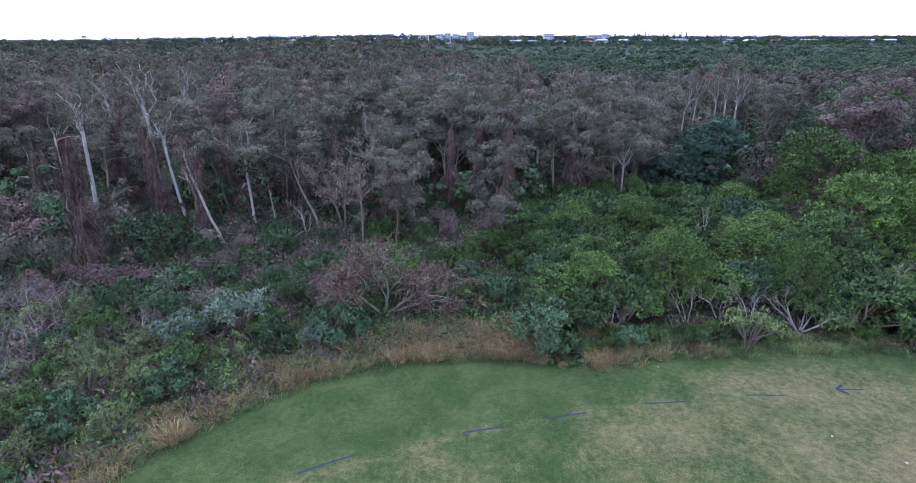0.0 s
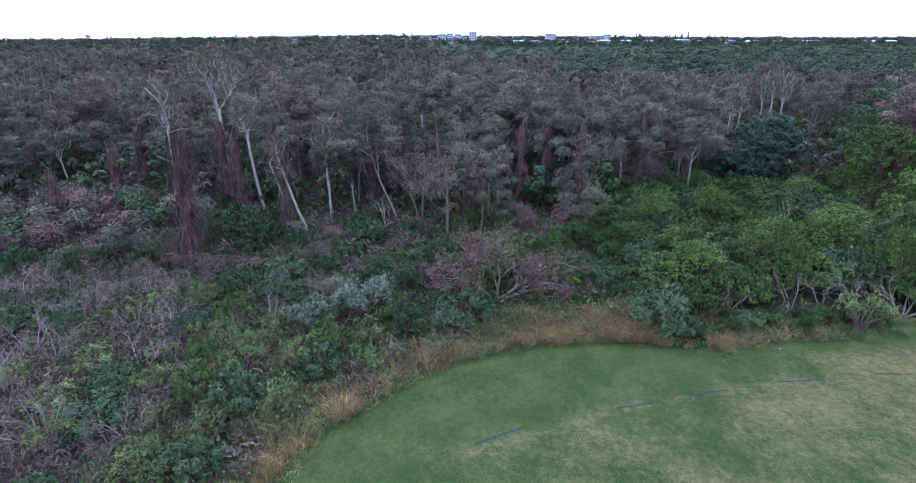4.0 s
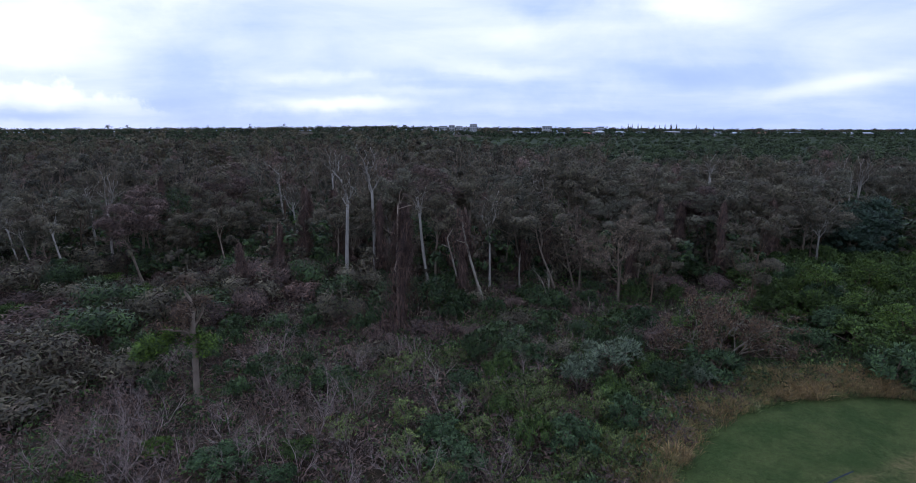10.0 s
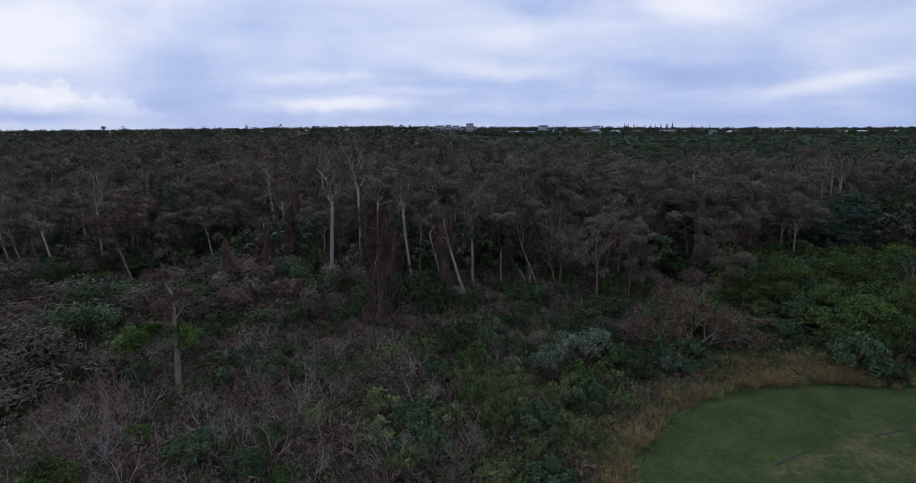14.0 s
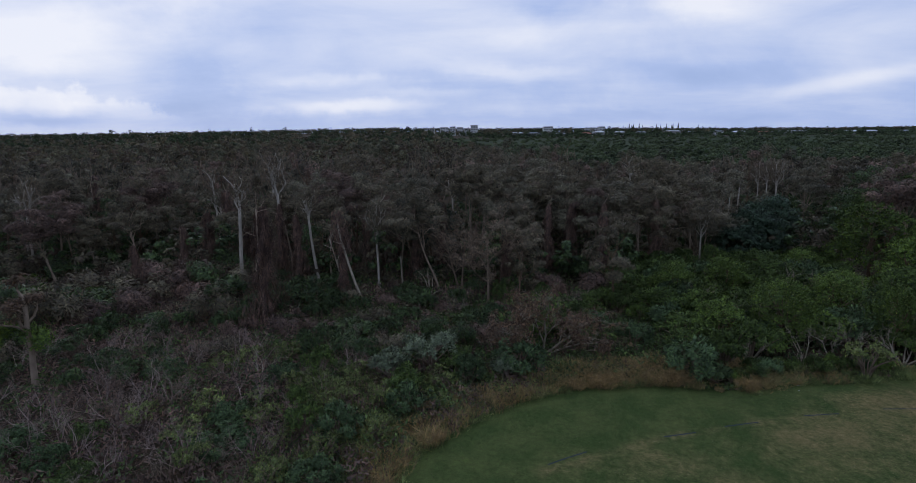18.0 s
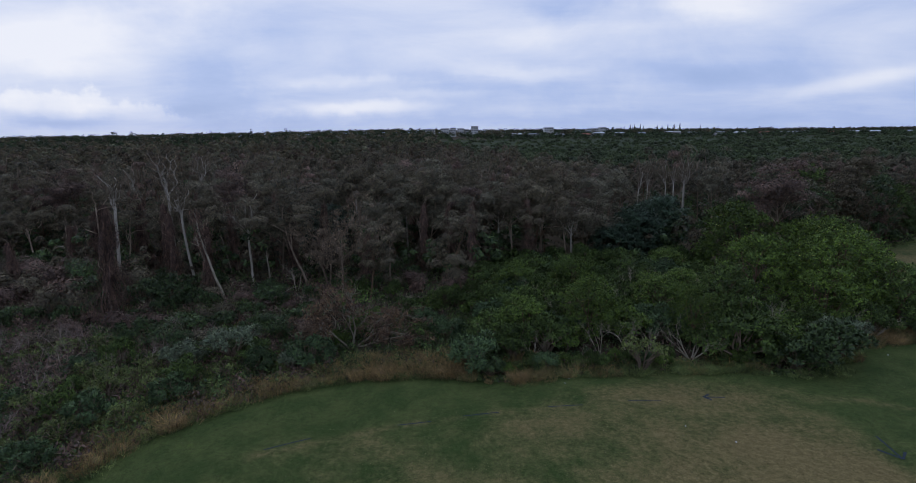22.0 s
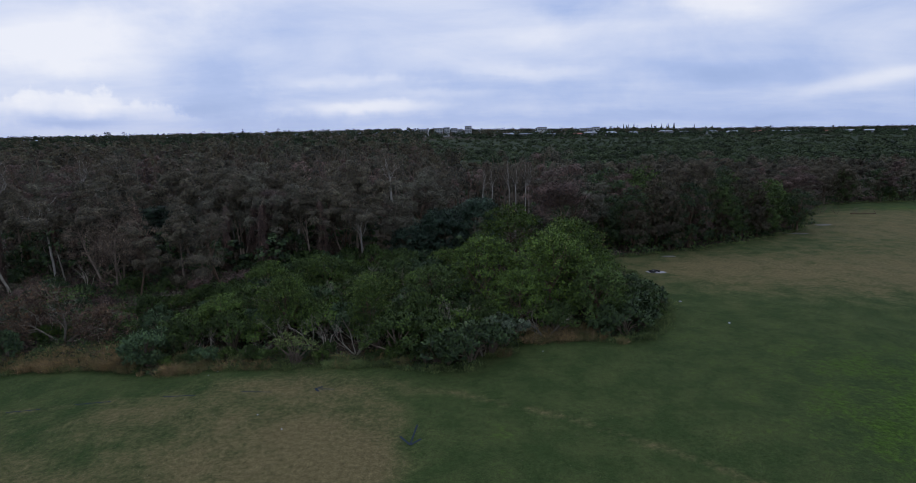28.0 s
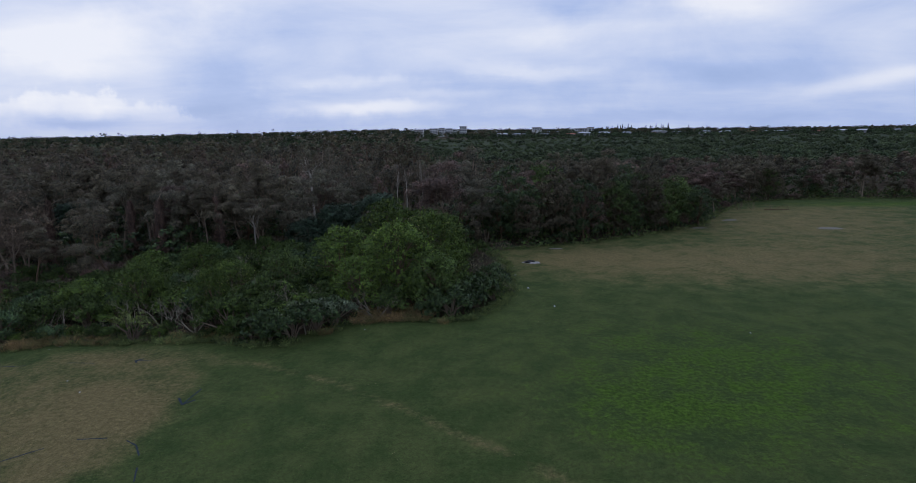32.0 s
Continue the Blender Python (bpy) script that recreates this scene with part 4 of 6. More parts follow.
WOODS, SHRUBS, GRASSES = "woodland trees", "shrubs at the woodland edge", "grass tufts along the mown edge"
near_bark = Kind("paperbark_tree", [paperbark(12, 7000, "olive", "paperbark"), paperbark(12, 7400, "greygreen", "paperbark", 2), paperbark(12.5, 7000, "olive", "paperbark", 1, 1.25),
                                    paperbark(11.5, 7400, "brownleaf", "paperbark", 2), paperbark(12, 7000, "olive", "brownbark", 1, 1.1, 0.42), paperbark(12, 7000, "greygreen", "brownbark", 1, 1.1, 0.45)],
                 "paperbark tree with pale trunk and clumped olive-grey crown", "tree", WOODS)
gum = Kind("gum_tree", [white_gum(14, 700, 3, 26, 0.0, 0.92, 0.25, 0.66, 0.34), white_gum(14, 900, 4, 24, 0.0, 0.9, 0.24, 0.62, 0.42), white_gum(13, 2600, 5, 34, 0.0, 0.86, 0.2, 0.58, 0.40, "greygreen")], "tall white-barked gum tree, almost leafless", "tree", WOODS)
lean_gum = Kind("leaning_gum_tree", [white_gum(13, 900, 3, 28, -0.1, 0.9, 0.2, 0.72, 0.26), white_gum(11, 300, 3, 30, -0.3, 0.6, 0.14)], "leaning pale gum tree with few leaves", "tree", WOODS)
snags = Kind("dead_snag", [snag(9, -0.18), snag(6, -0.15, 0.11, 200), snag(4.4, 0.02, 0.13, 0)], "broken pale dead trunk standing among the trees", "dead tree", WOODS)
grey_tree = Kind("bare_grey_tree", [twiggy_tree(10), twiggy_tree(9.5, 2)], "leafless grey tree with a haze of fine twigs", "tree", WOODS)
vines = Kind("vine_covered_tree", [vine_tower(10.5, 5200, 1.5), vine_tower(10, 4200, 1.2), vine_tower(9, 4800, 1.7), vine_tower(9.5, 3000, 1.0)], "dead tree wrapped in hanging brown vines", "tree", WOODS)
heaps = Kind("vine_covered_shrub", [vine_heap(2.4, 2.8, 1500, "brownleaf"), vine_heap(2.8, 3.4, 1700, "brownleaf"), vine_heap(2.0, 2.2, 1300), vine_heap(2.4, 2.8, 1500, "olive"), vine_heap(2.4, 3.2, 1500, "deep"), vine_heap(2.2, 3.4, 1500, "olive")], "shrub smothered in dead brown vines", "shrub", SHRUBS)
ROSETTE = dict(L=0.25, W=0.115, k=9, spread=0.9)
green_shrub = Kind("green_shrub", [leafy_shrub(1.9, 3.0, 440, "green", **ROSETTE), leafy_shrub(2.2, 3.4, 500, "green", **ROSETTE), leafy_shrub(1.7, 2.6, 360, "bright", **ROSETTE), leafy_shrub(2.0, 3.1, 420, "bluegreen", **ROSETTE),
                                   leafy_shrub(1.9, 3.2, 420, "green", lobes=18, **ROSETTE)], "leafy green shrub with spreading stems", "shrub", SHRUBS)
yellow_shrub = Kind("pale_green_shrub", [leafy_shrub(1.9, 2.9, 150, "yellowgreen", 0.2, 0.09, 10), leafy_shrub(1.6, 2.5, 130, "yellowgreen", 0.2, 0.09, 10)], "thin yellow-green shrub with visible grey stems", "shrub", SHRUBS)
deep_shrub = Kind("dark_green_shrub", [leafy_shrub(1.8, 2.4, 260, "deep", 0.3, 0.14, 8), leafy_shrub(2.1, 2.8, 290, "deep", 0.3, 0.14, 8)], "dense dark green shrub", "shrub", SHRUBS)
silver_shrub = Kind("silver_leaf_shrub", [leafy_shrub(1.6, 2.9, 330, "silver", 0.26, 0.085, 9, 13, "deadwood", 0.85, 0.2, 0.0), leafy_shrub(1.8, 3.0, 330, "silver", 0.26, 0.085, 9, 13, "twig", 0.85, 0.25, 0.0), leafy_shrub(1.7, 2.6, 360, "bluegreen", 0.28, 0.1, 9, 13, "twig", 0.85, 0.1, 0.0)],
                    "shrub with silvery blue-green leaf rosettes", "shrub", SHRUBS)
bare = Kind("bare_twig_shrub", [bare_shrub(2.4, "pinktwig", "pinktwig"), bare_shrub(2.6, "pinktwig", "pinktwig", 45), bare_shrub(2.2, "twig", "twig", 40)], "leafless shrub of pinkish-grey twigs", "shrub", SHRUBS)
white_shrub = Kind("dead_white_shrub", [bare_shrub(3.0, "deadwood", "deadwood", 50, 5, 1, 1.5), bare_shrub(2.8, "deadwood", "deadwood", 35, 3, 1, 1.4)], "dead shrub with bleached forked branches", "shrub", SHRUBS)
fig = Kind("fig_tree", [domed_tree(9.5, 5.0, 2600, "figleaf", 8, 0.36, 0.2, 44)], "dense dark green round-crowned fig tree", "tree", WOODS)
cassia = Kind("cassia_tree", [domed_tree(9, 5.0, 1700, "bright", 8, 0.30, 0.14, 46, 110, 0.2), domed_tree(8, 4.4, 1400, "bright", 8, 0.30, 0.14, 38, 30, 0.2), domed_tree(7, 4.0, 1100, "green", 8, 0.32, 0.14, 32, 0, 0.15)],
              "broad fresh green tree with yellow blossom, branches low to the ground", "tree", WOODS)
broadleaf = Kind("broadleaf_tree", [domed_tree(9, 4.0, 1000, "green", 7, 0.36, 0.17, 26, 0, 0.1), domed_tree(10, 4.0, 1000, "deep", 7, 0.36, 0.17, 26, 0, 0.1), domed_tree(9.5, 3.6, 1000, "olive", 7, 0.34, 0.16, 26, 0, 0.1), domed_tree(8.5, 3.4, 900, "brownleaf", 7, 0.34, 0.15, 24, 0, 0.1)], "leafy green broadleaf tree at the woodland edge", "tree", WOODS)
straw = Kind("dry_grass_tuft", [grass_tuft(1.15, 300, "straw", 0.6), grass_tuft(0.9, 320, "straw", 0.75), grass_tuft(0.9, 320, "straw_pale", 0.75)], "tall dry straw-coloured grass tuft", "grass", GRASSES)
lush_tuft = Kind("green_grass_tuft", [grass_tuft(0.7, 240, "tallgrass", 0.65), grass_tuft(0.55, 240, "tallgrass", 0.8)], "unmown green grass tuft", "grass", GRASSES)

taken = []          # places that hold a tree already: x, y, clear radius


def hold(x, y, r):
    taken.append((x, y, r))


def is_free(x, y, r=0.0):
    return all((x - a) ** 2 + (y - b) ** 2 > (c + r) ** 2 for a, b, c in taken)


# single trees that stand out
for x, y, h, turn, k in ((-37.8, 52.5, 15.2, 20, 0), (-35.8, 61.7, 16.6, 140, 1), (-21.6, 53.0, 13.4, 80, 2), (8.7, 57.8, 13.0, 10, 2), (-68.6, 61, 13.5, 60, 1), (17.5, 55.5, 10.5, 15, 2),
                         (-54, 84, 14, 0, 0), (-48, 95, 15, 70, 1), (-13, 74, 13, 100, 1), (-4, 66, 12.5, 30, 2), (33.4, 80.5, 12.2, 0, 1), (35.2, 81, 12.8, 90, 0), (38.1, 80.4, 13.4, 180, 1), (39.0, 79.6, 13, 270, 0), (40.7, 80, 13.6, 40, 1), (41.6, 81, 13, 10, 0)):
    gum.put(at(x, y, turn, h / 14 * (0.6 if x > 30 else 0.85), h / 14, (0, 6 if x == -37.8 else 0)), k), hold(x, y, 1.6)
for x, y, h, turn, k in ((-28.4, 52.6, 12.6, 0, 0), (-71.3, 57, 11, 10, 1), (-76, 69.5, 12, -10, 0), (-74.5, 56.5, 10, 20, 1), (-80, 61, 10, 0, 1)):
    lean_gum.put(at(x, y, turn, h / (13, 11)[k], None, (0, -4 if x == -28.4 else 0)), k), hold(x, y, 1.6)
for x, y, h, turn, k in ((-22.7, 47.4, 9.3, 0, 0), (-26.6, 58.4, 6, 0, 1), (-18.5, 50.6, 4.4, 0, 2), (-24.8, 50, 7, 30, 1)):
    snags.put(at(x, y, turn, h / (9, 6, 4.4)[k]), k), hold(x, y, 1.0)
for x, y, h, turn, k in ((-30.8, 40.6, 11.0, 0, 0), (-34.4, 57.5, 9.5, 90, 1), (-26.5, 60.2, 8.5, 200, 1), (-24.9, 48.5, 8, 40, 1), (-30.5, 52, 9, 120, 1), (-7, 49.5, 7.5, 10, 2), (5, 54, 9.5, 60, 1),
                         (12.5, 56, 9.5, 150, 1), (-44, 58, 9.5, 20, 2), (-17.5, 56, 9, 100, 1), (-48, 50, 7, 250, 2), (-22, 62, 10, 30, 1), (-40, 62, 10, 180, 0), (-14.5, 59, 9, 0, 1), (-1, 57, 9, 70, 1), (2, 59, 10, 20, 2)):
    vines.put(at(x, y, turn, h / 10), k), hold(x, y, 1.6)
for x, y, h, turn, k in ((-9.0, 46.3, 10.5, 0, 0), (-11.8, 51.6, 9.2, 120, 1)):
    grey_tree.put(at(x, y, turn, h / 10), k), hold(x, y, 2.2)
for x, y, h, turn, k in ((32.2, 67.0, 8.8, 0, 0), (27.5, 61.5, 8.0, 130, 0), (23.5, 58.5, 6.4, 50, 0), (-16, 66, 8.5, 0, 0)):
    fig.put(at(x, y, turn, h / 9.5), k), hold(x, y, 4.0)
for x, y, h, turn, k in ((42.4, 45.5, 9.2, 0, 0), (39.5, 39.5, 9.0, 140, 0), (33.0, 42, 8.0, 60, 1), (44.2, 41.0, 6.2, 200, 1), (28, 37.5, 6.0, 20, 2), (36, 35.8, 6.0, 90, 1), (43.5, 37.0, 6.0, 300, 2), (36.5, 53, 9.6, 240, 1), (43.0, 52, 7.6, 110, 1)):
    cassia.put(at(x, y, turn, h / (9, 8, 7)[k]), k), hold(x, y, 3.2)
for x, y, h, turn, k in ((49.6, 72, 9.0, 0, 0), (60, 70, 11.0, 50, 2), (66, 71.5, 9.0, 100, 3), (56, 69.5, 9, 10, 1), (71, 74.5, 10, 160, 0), (76.5, 77.5, 11, 240, 2), (82, 80.5, 9.5, 300, 0), (87.4, 80.6, 7.2, 40, 1), (85, 86, 9.5, 200, 0), (60, 78, 13.0, 20, 0), (68, 80, 12, 80, 2), (75, 84, 11, 190, 1), (53, 76, 11.5, 260, 1), (80, 90, 10.5, 30, 0)):
    broadleaf.put(at(x, y, turn, h / 9.5), k), hold(x, y, 2.6)

# the row of paperbarks whose pale trunks show over the green shrubs
for x, y, h, turn, k in ((1.4, 70, 12.5, 20, 0), (2.6, 64.5, 12.0, 70, 2), (4.0, 63.4, 11.5, 160, 1), (5.9, 63.8, 12.5, 220, 0), (6.3, 58.4, 11.6, 300, 3), (7.4, 57.2, 12.4, 45, 5), (10.2, 56.6, 11.4, 10, 0), (14.2, 58.8, 11.0, 120, 2), (17.6, 58.2, 10.2, 200, 2), (20.5, 61, 10.4, 250, 1), (-1.6, 62.4, 12.0, 330, 1), (-5.0, 60.0, 11.4, 90, 5)):
    near_bark.put(at(x, y, turn, h / 12), k, "paperbark tree with thick pale trunk and clumped grey-brown crown"), hold(x, y, 1.3)

# low dark trees along the far edge of the field, leaves down to the ground
far_edge = [Vector((a, b, 0)) for a, b in EDGE[EDGE.index((54.6, 63.5)):EDGE.index((152, 111)) + 1]]
for a, b in zip(far_edge, far_edge[1:]):
    side = Vector((-(b - a).y, (b - a).x, 0)).normalized()
    for i in range(max(1, int((b - a).length / (3.2 if a.x < 92 else 1.9)))):
        p = a.lerp(b, RND.random()) + side * RND.uniform(1.6, 4.5)
        s = RND.uniform(0.4, 0.95) * (1.35 if RND.random() < 0.3 else 1)
        if RND.random() < (0.2 if a.x < 92 else 0.8):
            near_bark.put(at(p.x, p.y, RND.uniform(0, 360), s * 0.85, s * 0.75), RND.choice((0, 2, 3, 4, 5)), "low paperbark tree at the far edge of the field"), hold(p.x, p.y, 1.2)
        else:
            broadleaf.put(at(p.x, p.y, RND.uniform(0, 360), s * 0.9, s), RND.choice((0, 1, 1, 2, 2)), "dark low tree at the far edge of the field"), hold(p.x, p.y, 1.2)

# the woodland behind: single trees in front, the rest of the canopy joined
canopy_places = []
CLEAR = [(-37.8, 52.5), (-35.8, 61.7), (-28.4, 52.6), (-21.6, 53), (-9, 46.3), (-11.8, 51.6), (-22.7, 46.8), (8.7, 57.8), (17.5, 55.5), (-71.3, 57), (-68.6, 61), (7.4, 57.2), (10.2, 56.6), (14.2, 58.8), (2.6, 62), (5.9, 62), (-1.6, 60)]      # trees seen free of others in front


def in_front(x, y):
    return any(abs(x - a) < 2.6 and b - 11 < y < b + 1.5 for a, b in CLEAR) or (30.5 < x < 43 and 57 < y < 81)


for y0, y1, cell in ((45, 84, 5.3), (84, 150, 6.0), (150, 260, 7.6), (260, 430, 10.0)):
    for iy in range(int((y1 - y0) / cell)):
        for ix in range(int(1000 / cell)):
            x, y = -500 + cell * (ix + RND.random()), y0 + cell * (iy + RND.random())
            reach = 41 + (y + 14) * 0.92
            if not (-28 - reach < x < 52 + reach) or float(signed_lawn(x, y)) > -2.5 or not is_free(x, y) or in_front(x, y):
                continue
            if 10 < x < 50 and y < 57 or (x < -38 and y < 56) or (y < 52 and x < 4 and RND.random() < 0.7):
                continue
            if bool(marsh(x, y)):
                continue
            h = RND.uniform(7.5, 15) * (0.85 if x < -38 and y < 66 else 0.85 if y > 150 and x > -20 else 1)
            if y > 100 and x > 0.12 * y:      # the wood kept below the camera's line of sight to the flats
                h = min(h, max(4.0, 16.5 - 0.05 * y) * RND.uniform(0.8, 1.05))
            if y > 84:
                canopy_places.append((x, y, h))
                continue
            r = RND.random()
            m = at(x, y, RND.uniform(0, 360), h / 12, None, (RND.gauss(0, 3), RND.gauss(0, 3)))
            if r < (0.22 if y < 62 else 0.08) and x < 12:
                vines.put(at(x, y, RND.uniform(0, 360), h / 13))
            elif r < (0.22 if y < 62 else 0.08) + 0.02 and y > 60 and x < 30:
                gum.put(m)
            elif r < 0.27 and y > 55:
                broadleaf.put(at(x, y, RND.uniform(0, 360), h / 15), 1, "dark green broadleaf tree in the woodland")
            else:
                near_bark.put(m)


def inside(x, y, margin=0.0):
    return float(signed_lawn(x, y)) < -margin


def scatter(n, x0, x1, y0, y1, margin=0.5):
    """Places in a box that lie in the bush."""
    out = []
    for _ in range(n):
        x, y = RND.uniform(x0, x1), RND.uniform(y0, y1)
        if inside(x, y, margin):
            out.append((x, y))
    return out


def put_some(kind, places, lo, hi, clear=0.7, own=0.0):
    for x, y in places:
        if is_free(x, y, -1.2) and all((x - a) ** 2 + (y - b) ** 2 > clear ** 2 for a, b in spots):
            kind.put(at(x, y, RND.uniform(0, 360), RND.uniform(lo, hi), RND.uniform(lo, hi)))
            spots.append((x, y))


spots = []


def regrowing_stump():
    """A thick twisted trunk, broken off above its fork, with clumps of new leaves half way up."""
    w = Wood()
    o = dict(segs=(9, 5, 2), wob=(0.07, 0.28, 0.3), up=(0.02, 0.1, 0.05), kids=(5, 2, 0), ang=(38, 45, 0), start=(0.62, 0.4, 0), ratio=(0.26, 0.45, 0), taper=0.6, depth=2)
    grow(w, Vector((0, 0, -0.1)), Vector((-0.06, 0, 1)).normalized(), 6.6, 0.25, 0, o)
    parts = stems_of(w, M["paperbark"])
    n = 1800
    P, O = lobes_points([(*t[1], 0.8, 0.5) for t in w.tips], n, 0.6, -0.4)
    parts.append(("dead_foliage", leafy("dead_foliage", shell_leaves(P, O, NP.uniform(0.15, 0.4, n), NP.uniform(0.05, 0.1, n)), "rust")))
    for lobes, tips in (([(-2.9, -0.3, 3.6, 0.9, 0.7), (-2.1, -0.5, 4.2, 1.0, 0.7), (-1.5, 0.2, 4.5, 0.7, 0.5), (-3.3, 0.3, 3.0, 0.6, 0.5)], 420), ([(0.3, 0.2, 4.2, 0.7, 0.7), (0.7, 0.1, 3.4, 0.6, 0.6), (1.2, 0.0, 4.0, 0.6, 0.7)], 190)):
        P, D = lobes_points(lobes, tips, 0.5, -0.3)
        parts.append(("regrowth", leafy("regrowth", whorls(P, D, 9, 0.3, 0.12), "bright")))
    return parts


# dead wood
for x, y, h, turn, k in ((22, 30.2, 3.8, 0, 0), (15.2, 31.6, 3.2, 70, 1), (17.6, 32, 3.2, 150, 1), (19.2, 31, 2.6, 20, 1), (9.6, 30, 2.8, 200, 1), (14, 29.2, 1.8, 90, 0), (-15.4, 50.2, 3.6, 40, 1), (-58, 34.2, 3.6, 10, 1), (32.5, 29.4, 3.0, 30, 1), (24, 45, 4, 80, 1), (30, 33, 4, 10, 1), (-27, 29, 2.6, 10, 1), (-22, 27.5, 2.6, 100, 1), (13.5, 35.5, 3.8, 60, 1), (18.6, 38, 4.2, 10, 1), (25, 36.2, 4.0, 140, 1), (20.5, 42.5, 4.8, 200, 1), (28.6, 40, 4.6, 80, 1), (11.5, 40, 4.0, 20, 1), (38, 33.4, 3.6, 40, 0)):
    white_shrub.put(at(x, y, turn, h / (3.0, 2.8)[k]), k), hold(x, y, 2.5)
    if x in (22, 14, 32.5, 17.6):
        hold(x, y - 1.6, 3.4)
for x, y, h, turn in ((103.5, 99.5, 3.4, 20), (106, 98.6, 2.6, 120), (109.5, 98.2, 2.0, 60)):
    bare.put(at(x, y, turn, h / 2.2, h / 2.8), 2, "heap of bare brown brushwood at the field's edge")
# the broken trunk with fresh green regrowth
thing("regrowing_stump", regrowing_stump(), "broken forked brown trunk with fresh green regrowth", "tree", "", at(-43.2, 28.2)), hold(-43.6, 28.2, 4.0), hold(-42, 24.5, 3.0)
# shrubs that stand out
for x, y, h, turn, k in ((-17.2, 28.6, 2.9, 0, 0), (-14.4, 30.6, 3.5, 90, 1), (-7.8, 29.3, 3.2, 200, 2), (-8.8, 28.6, 2.2, 20, 0), (2.6, 34.4, 2.6, 10, 2), (5.0, 28.6, 3.4, 120, 2), (34.4, 31.6, 3.2, 30, 1), (10.2, 28.2, 1.8, 60, 2)):
    silver_shrub.put(at(x, y, turn, h / 2.6), k), spots.append((x, y)), hold(x, y - 1.0, 2.9 if x < 20 else 1.0)
for x, y, h, k in ((33.2, 29.9, 3.4, 1), (31.5, 28.6, 3.4, 1), (29, 28.2, 3.0, 0), (45.2, 34.2, 3.2, 1), (47.4, 37.0, 3.8, 0), (43.0, 33.8, 2.2, 0), (49.4, 42, 2.8, 1), (49.6, 48, 2.2, 0), (-28.2, 46.5, 3.6, 1), (-30, 45, 3.0, 0), (6.2, 27.6, 1.8, 0)):
    deep_shrub.put(at(x, y, RND.uniform(0, 360), h / 2.6), k), spots.append((x, y))
put_some(deep_shrub, scatter(26, -34, -8, 33, 46), 0.6, 1.2, 2.6)
put_some(heaps, scatter(60, -34, -8, 33, 46), 0.5, 0.85, 2.2)
put_some(yellow_shrub, scatter(60, -30, -10, 10, 29, 3.0), 0.6, 0.95, 2.0)
put_some(green_shrub, scatter(150, -27, -9, 10, 30, 3.2), 0.6, 1.05, 2.0)
put_some(cassia, scatter(40, 8, 30, 31, 55), 0.45, 0.68, 5.0)
put_some(green_shrub, scatter(260, 6, 31, 28.5, 56), 0.95, 1.5, 1.75)
put_some(green_shrub, scatter(60, 28, 52, 29, 60, 1.5), 0.8, 1.2, 2.0)
put_some(green_shrub, scatter(40, -10, 8, 32, 47), 0.6, 1.0, 2.2)
put_some(yellow_shrub, scatter(40, 8, 28, 28, 45), 0.8, 1.3, 2.0)
put_some(yellow_shrub, scatter(34, -34, -12, 20, 33, 3.5), 0.7, 1.0, 2.2)
put_some(green_shrub, scatter(110, -27, -11, 10, 34, 4.0), 0.45, 0.9, 1.7)
put_some(green_shrub, scatter(60, -44, -22, 6, 24, 3.5), 0.5, 0.9, 2.6)
put_some(deep_shrub, scatter(60, -48, -11, 27, 44, 3.5), 0.5, 0.9, 2.4)
put_some(bare, scatter(165, -48, -20.5, 15, 36), 0.8, 1.3, 1.1)
put_some(bare, scatter(40, -60, -34, 10, 28), 0.7, 1.1, 1.6)
put_some(bare, scatter(50, -24, 4, 34, 46), 0.6, 0.9, 1.8)
put_some(heaps, scatter(210, -92, -36, 26, 62), 0.8, 1.5, 2.3)
put_some(deep_shrub, scatter(80, -92, -36, 26, 62), 0.9, 1.8, 2.4)
put_some(green_shrub, scatter(60, -92, -40, 20, 62), 0.7, 1.2, 2.4)
put_some(heaps, scatter(40, -34, 8, 40, 52), 0.5, 0.9, 2.6)
put_some(deep_shrub, scatter(80, -36, 30, 42, 60), 0.6, 1.1, 2.2)
put_some(deep_shrub, scatter(80, 52, 160, 62, 124, 0.8), 0.4, 0.9, 2.0)
put_some(heaps, scatter(60, 56, 150, 66, 124, 1.0), 0.5, 0.9, 2.5)

for i in range(46):
    x = 7.5 + 0.49 * i + RND.uniform(-0.3, 0.3)
    y = float(np.interp(x, [7, 14, 20, 25, 28, 31], [27.6, 28.9, 29.2, 29.0, 28.4, 28.2])) + RND.uniform(-0.5, 0.8)
    if abs(x - 22) > 1.4:
        RND.choice((green_shrub, green_shrub, yellow_shrub)).put(at(x, y, RND.uniform(0, 360), RND.uniform(0.3, 0.5), RND.uniform(0.3, 0.6)), None, "low leafy sapling at the foot of the hedge")


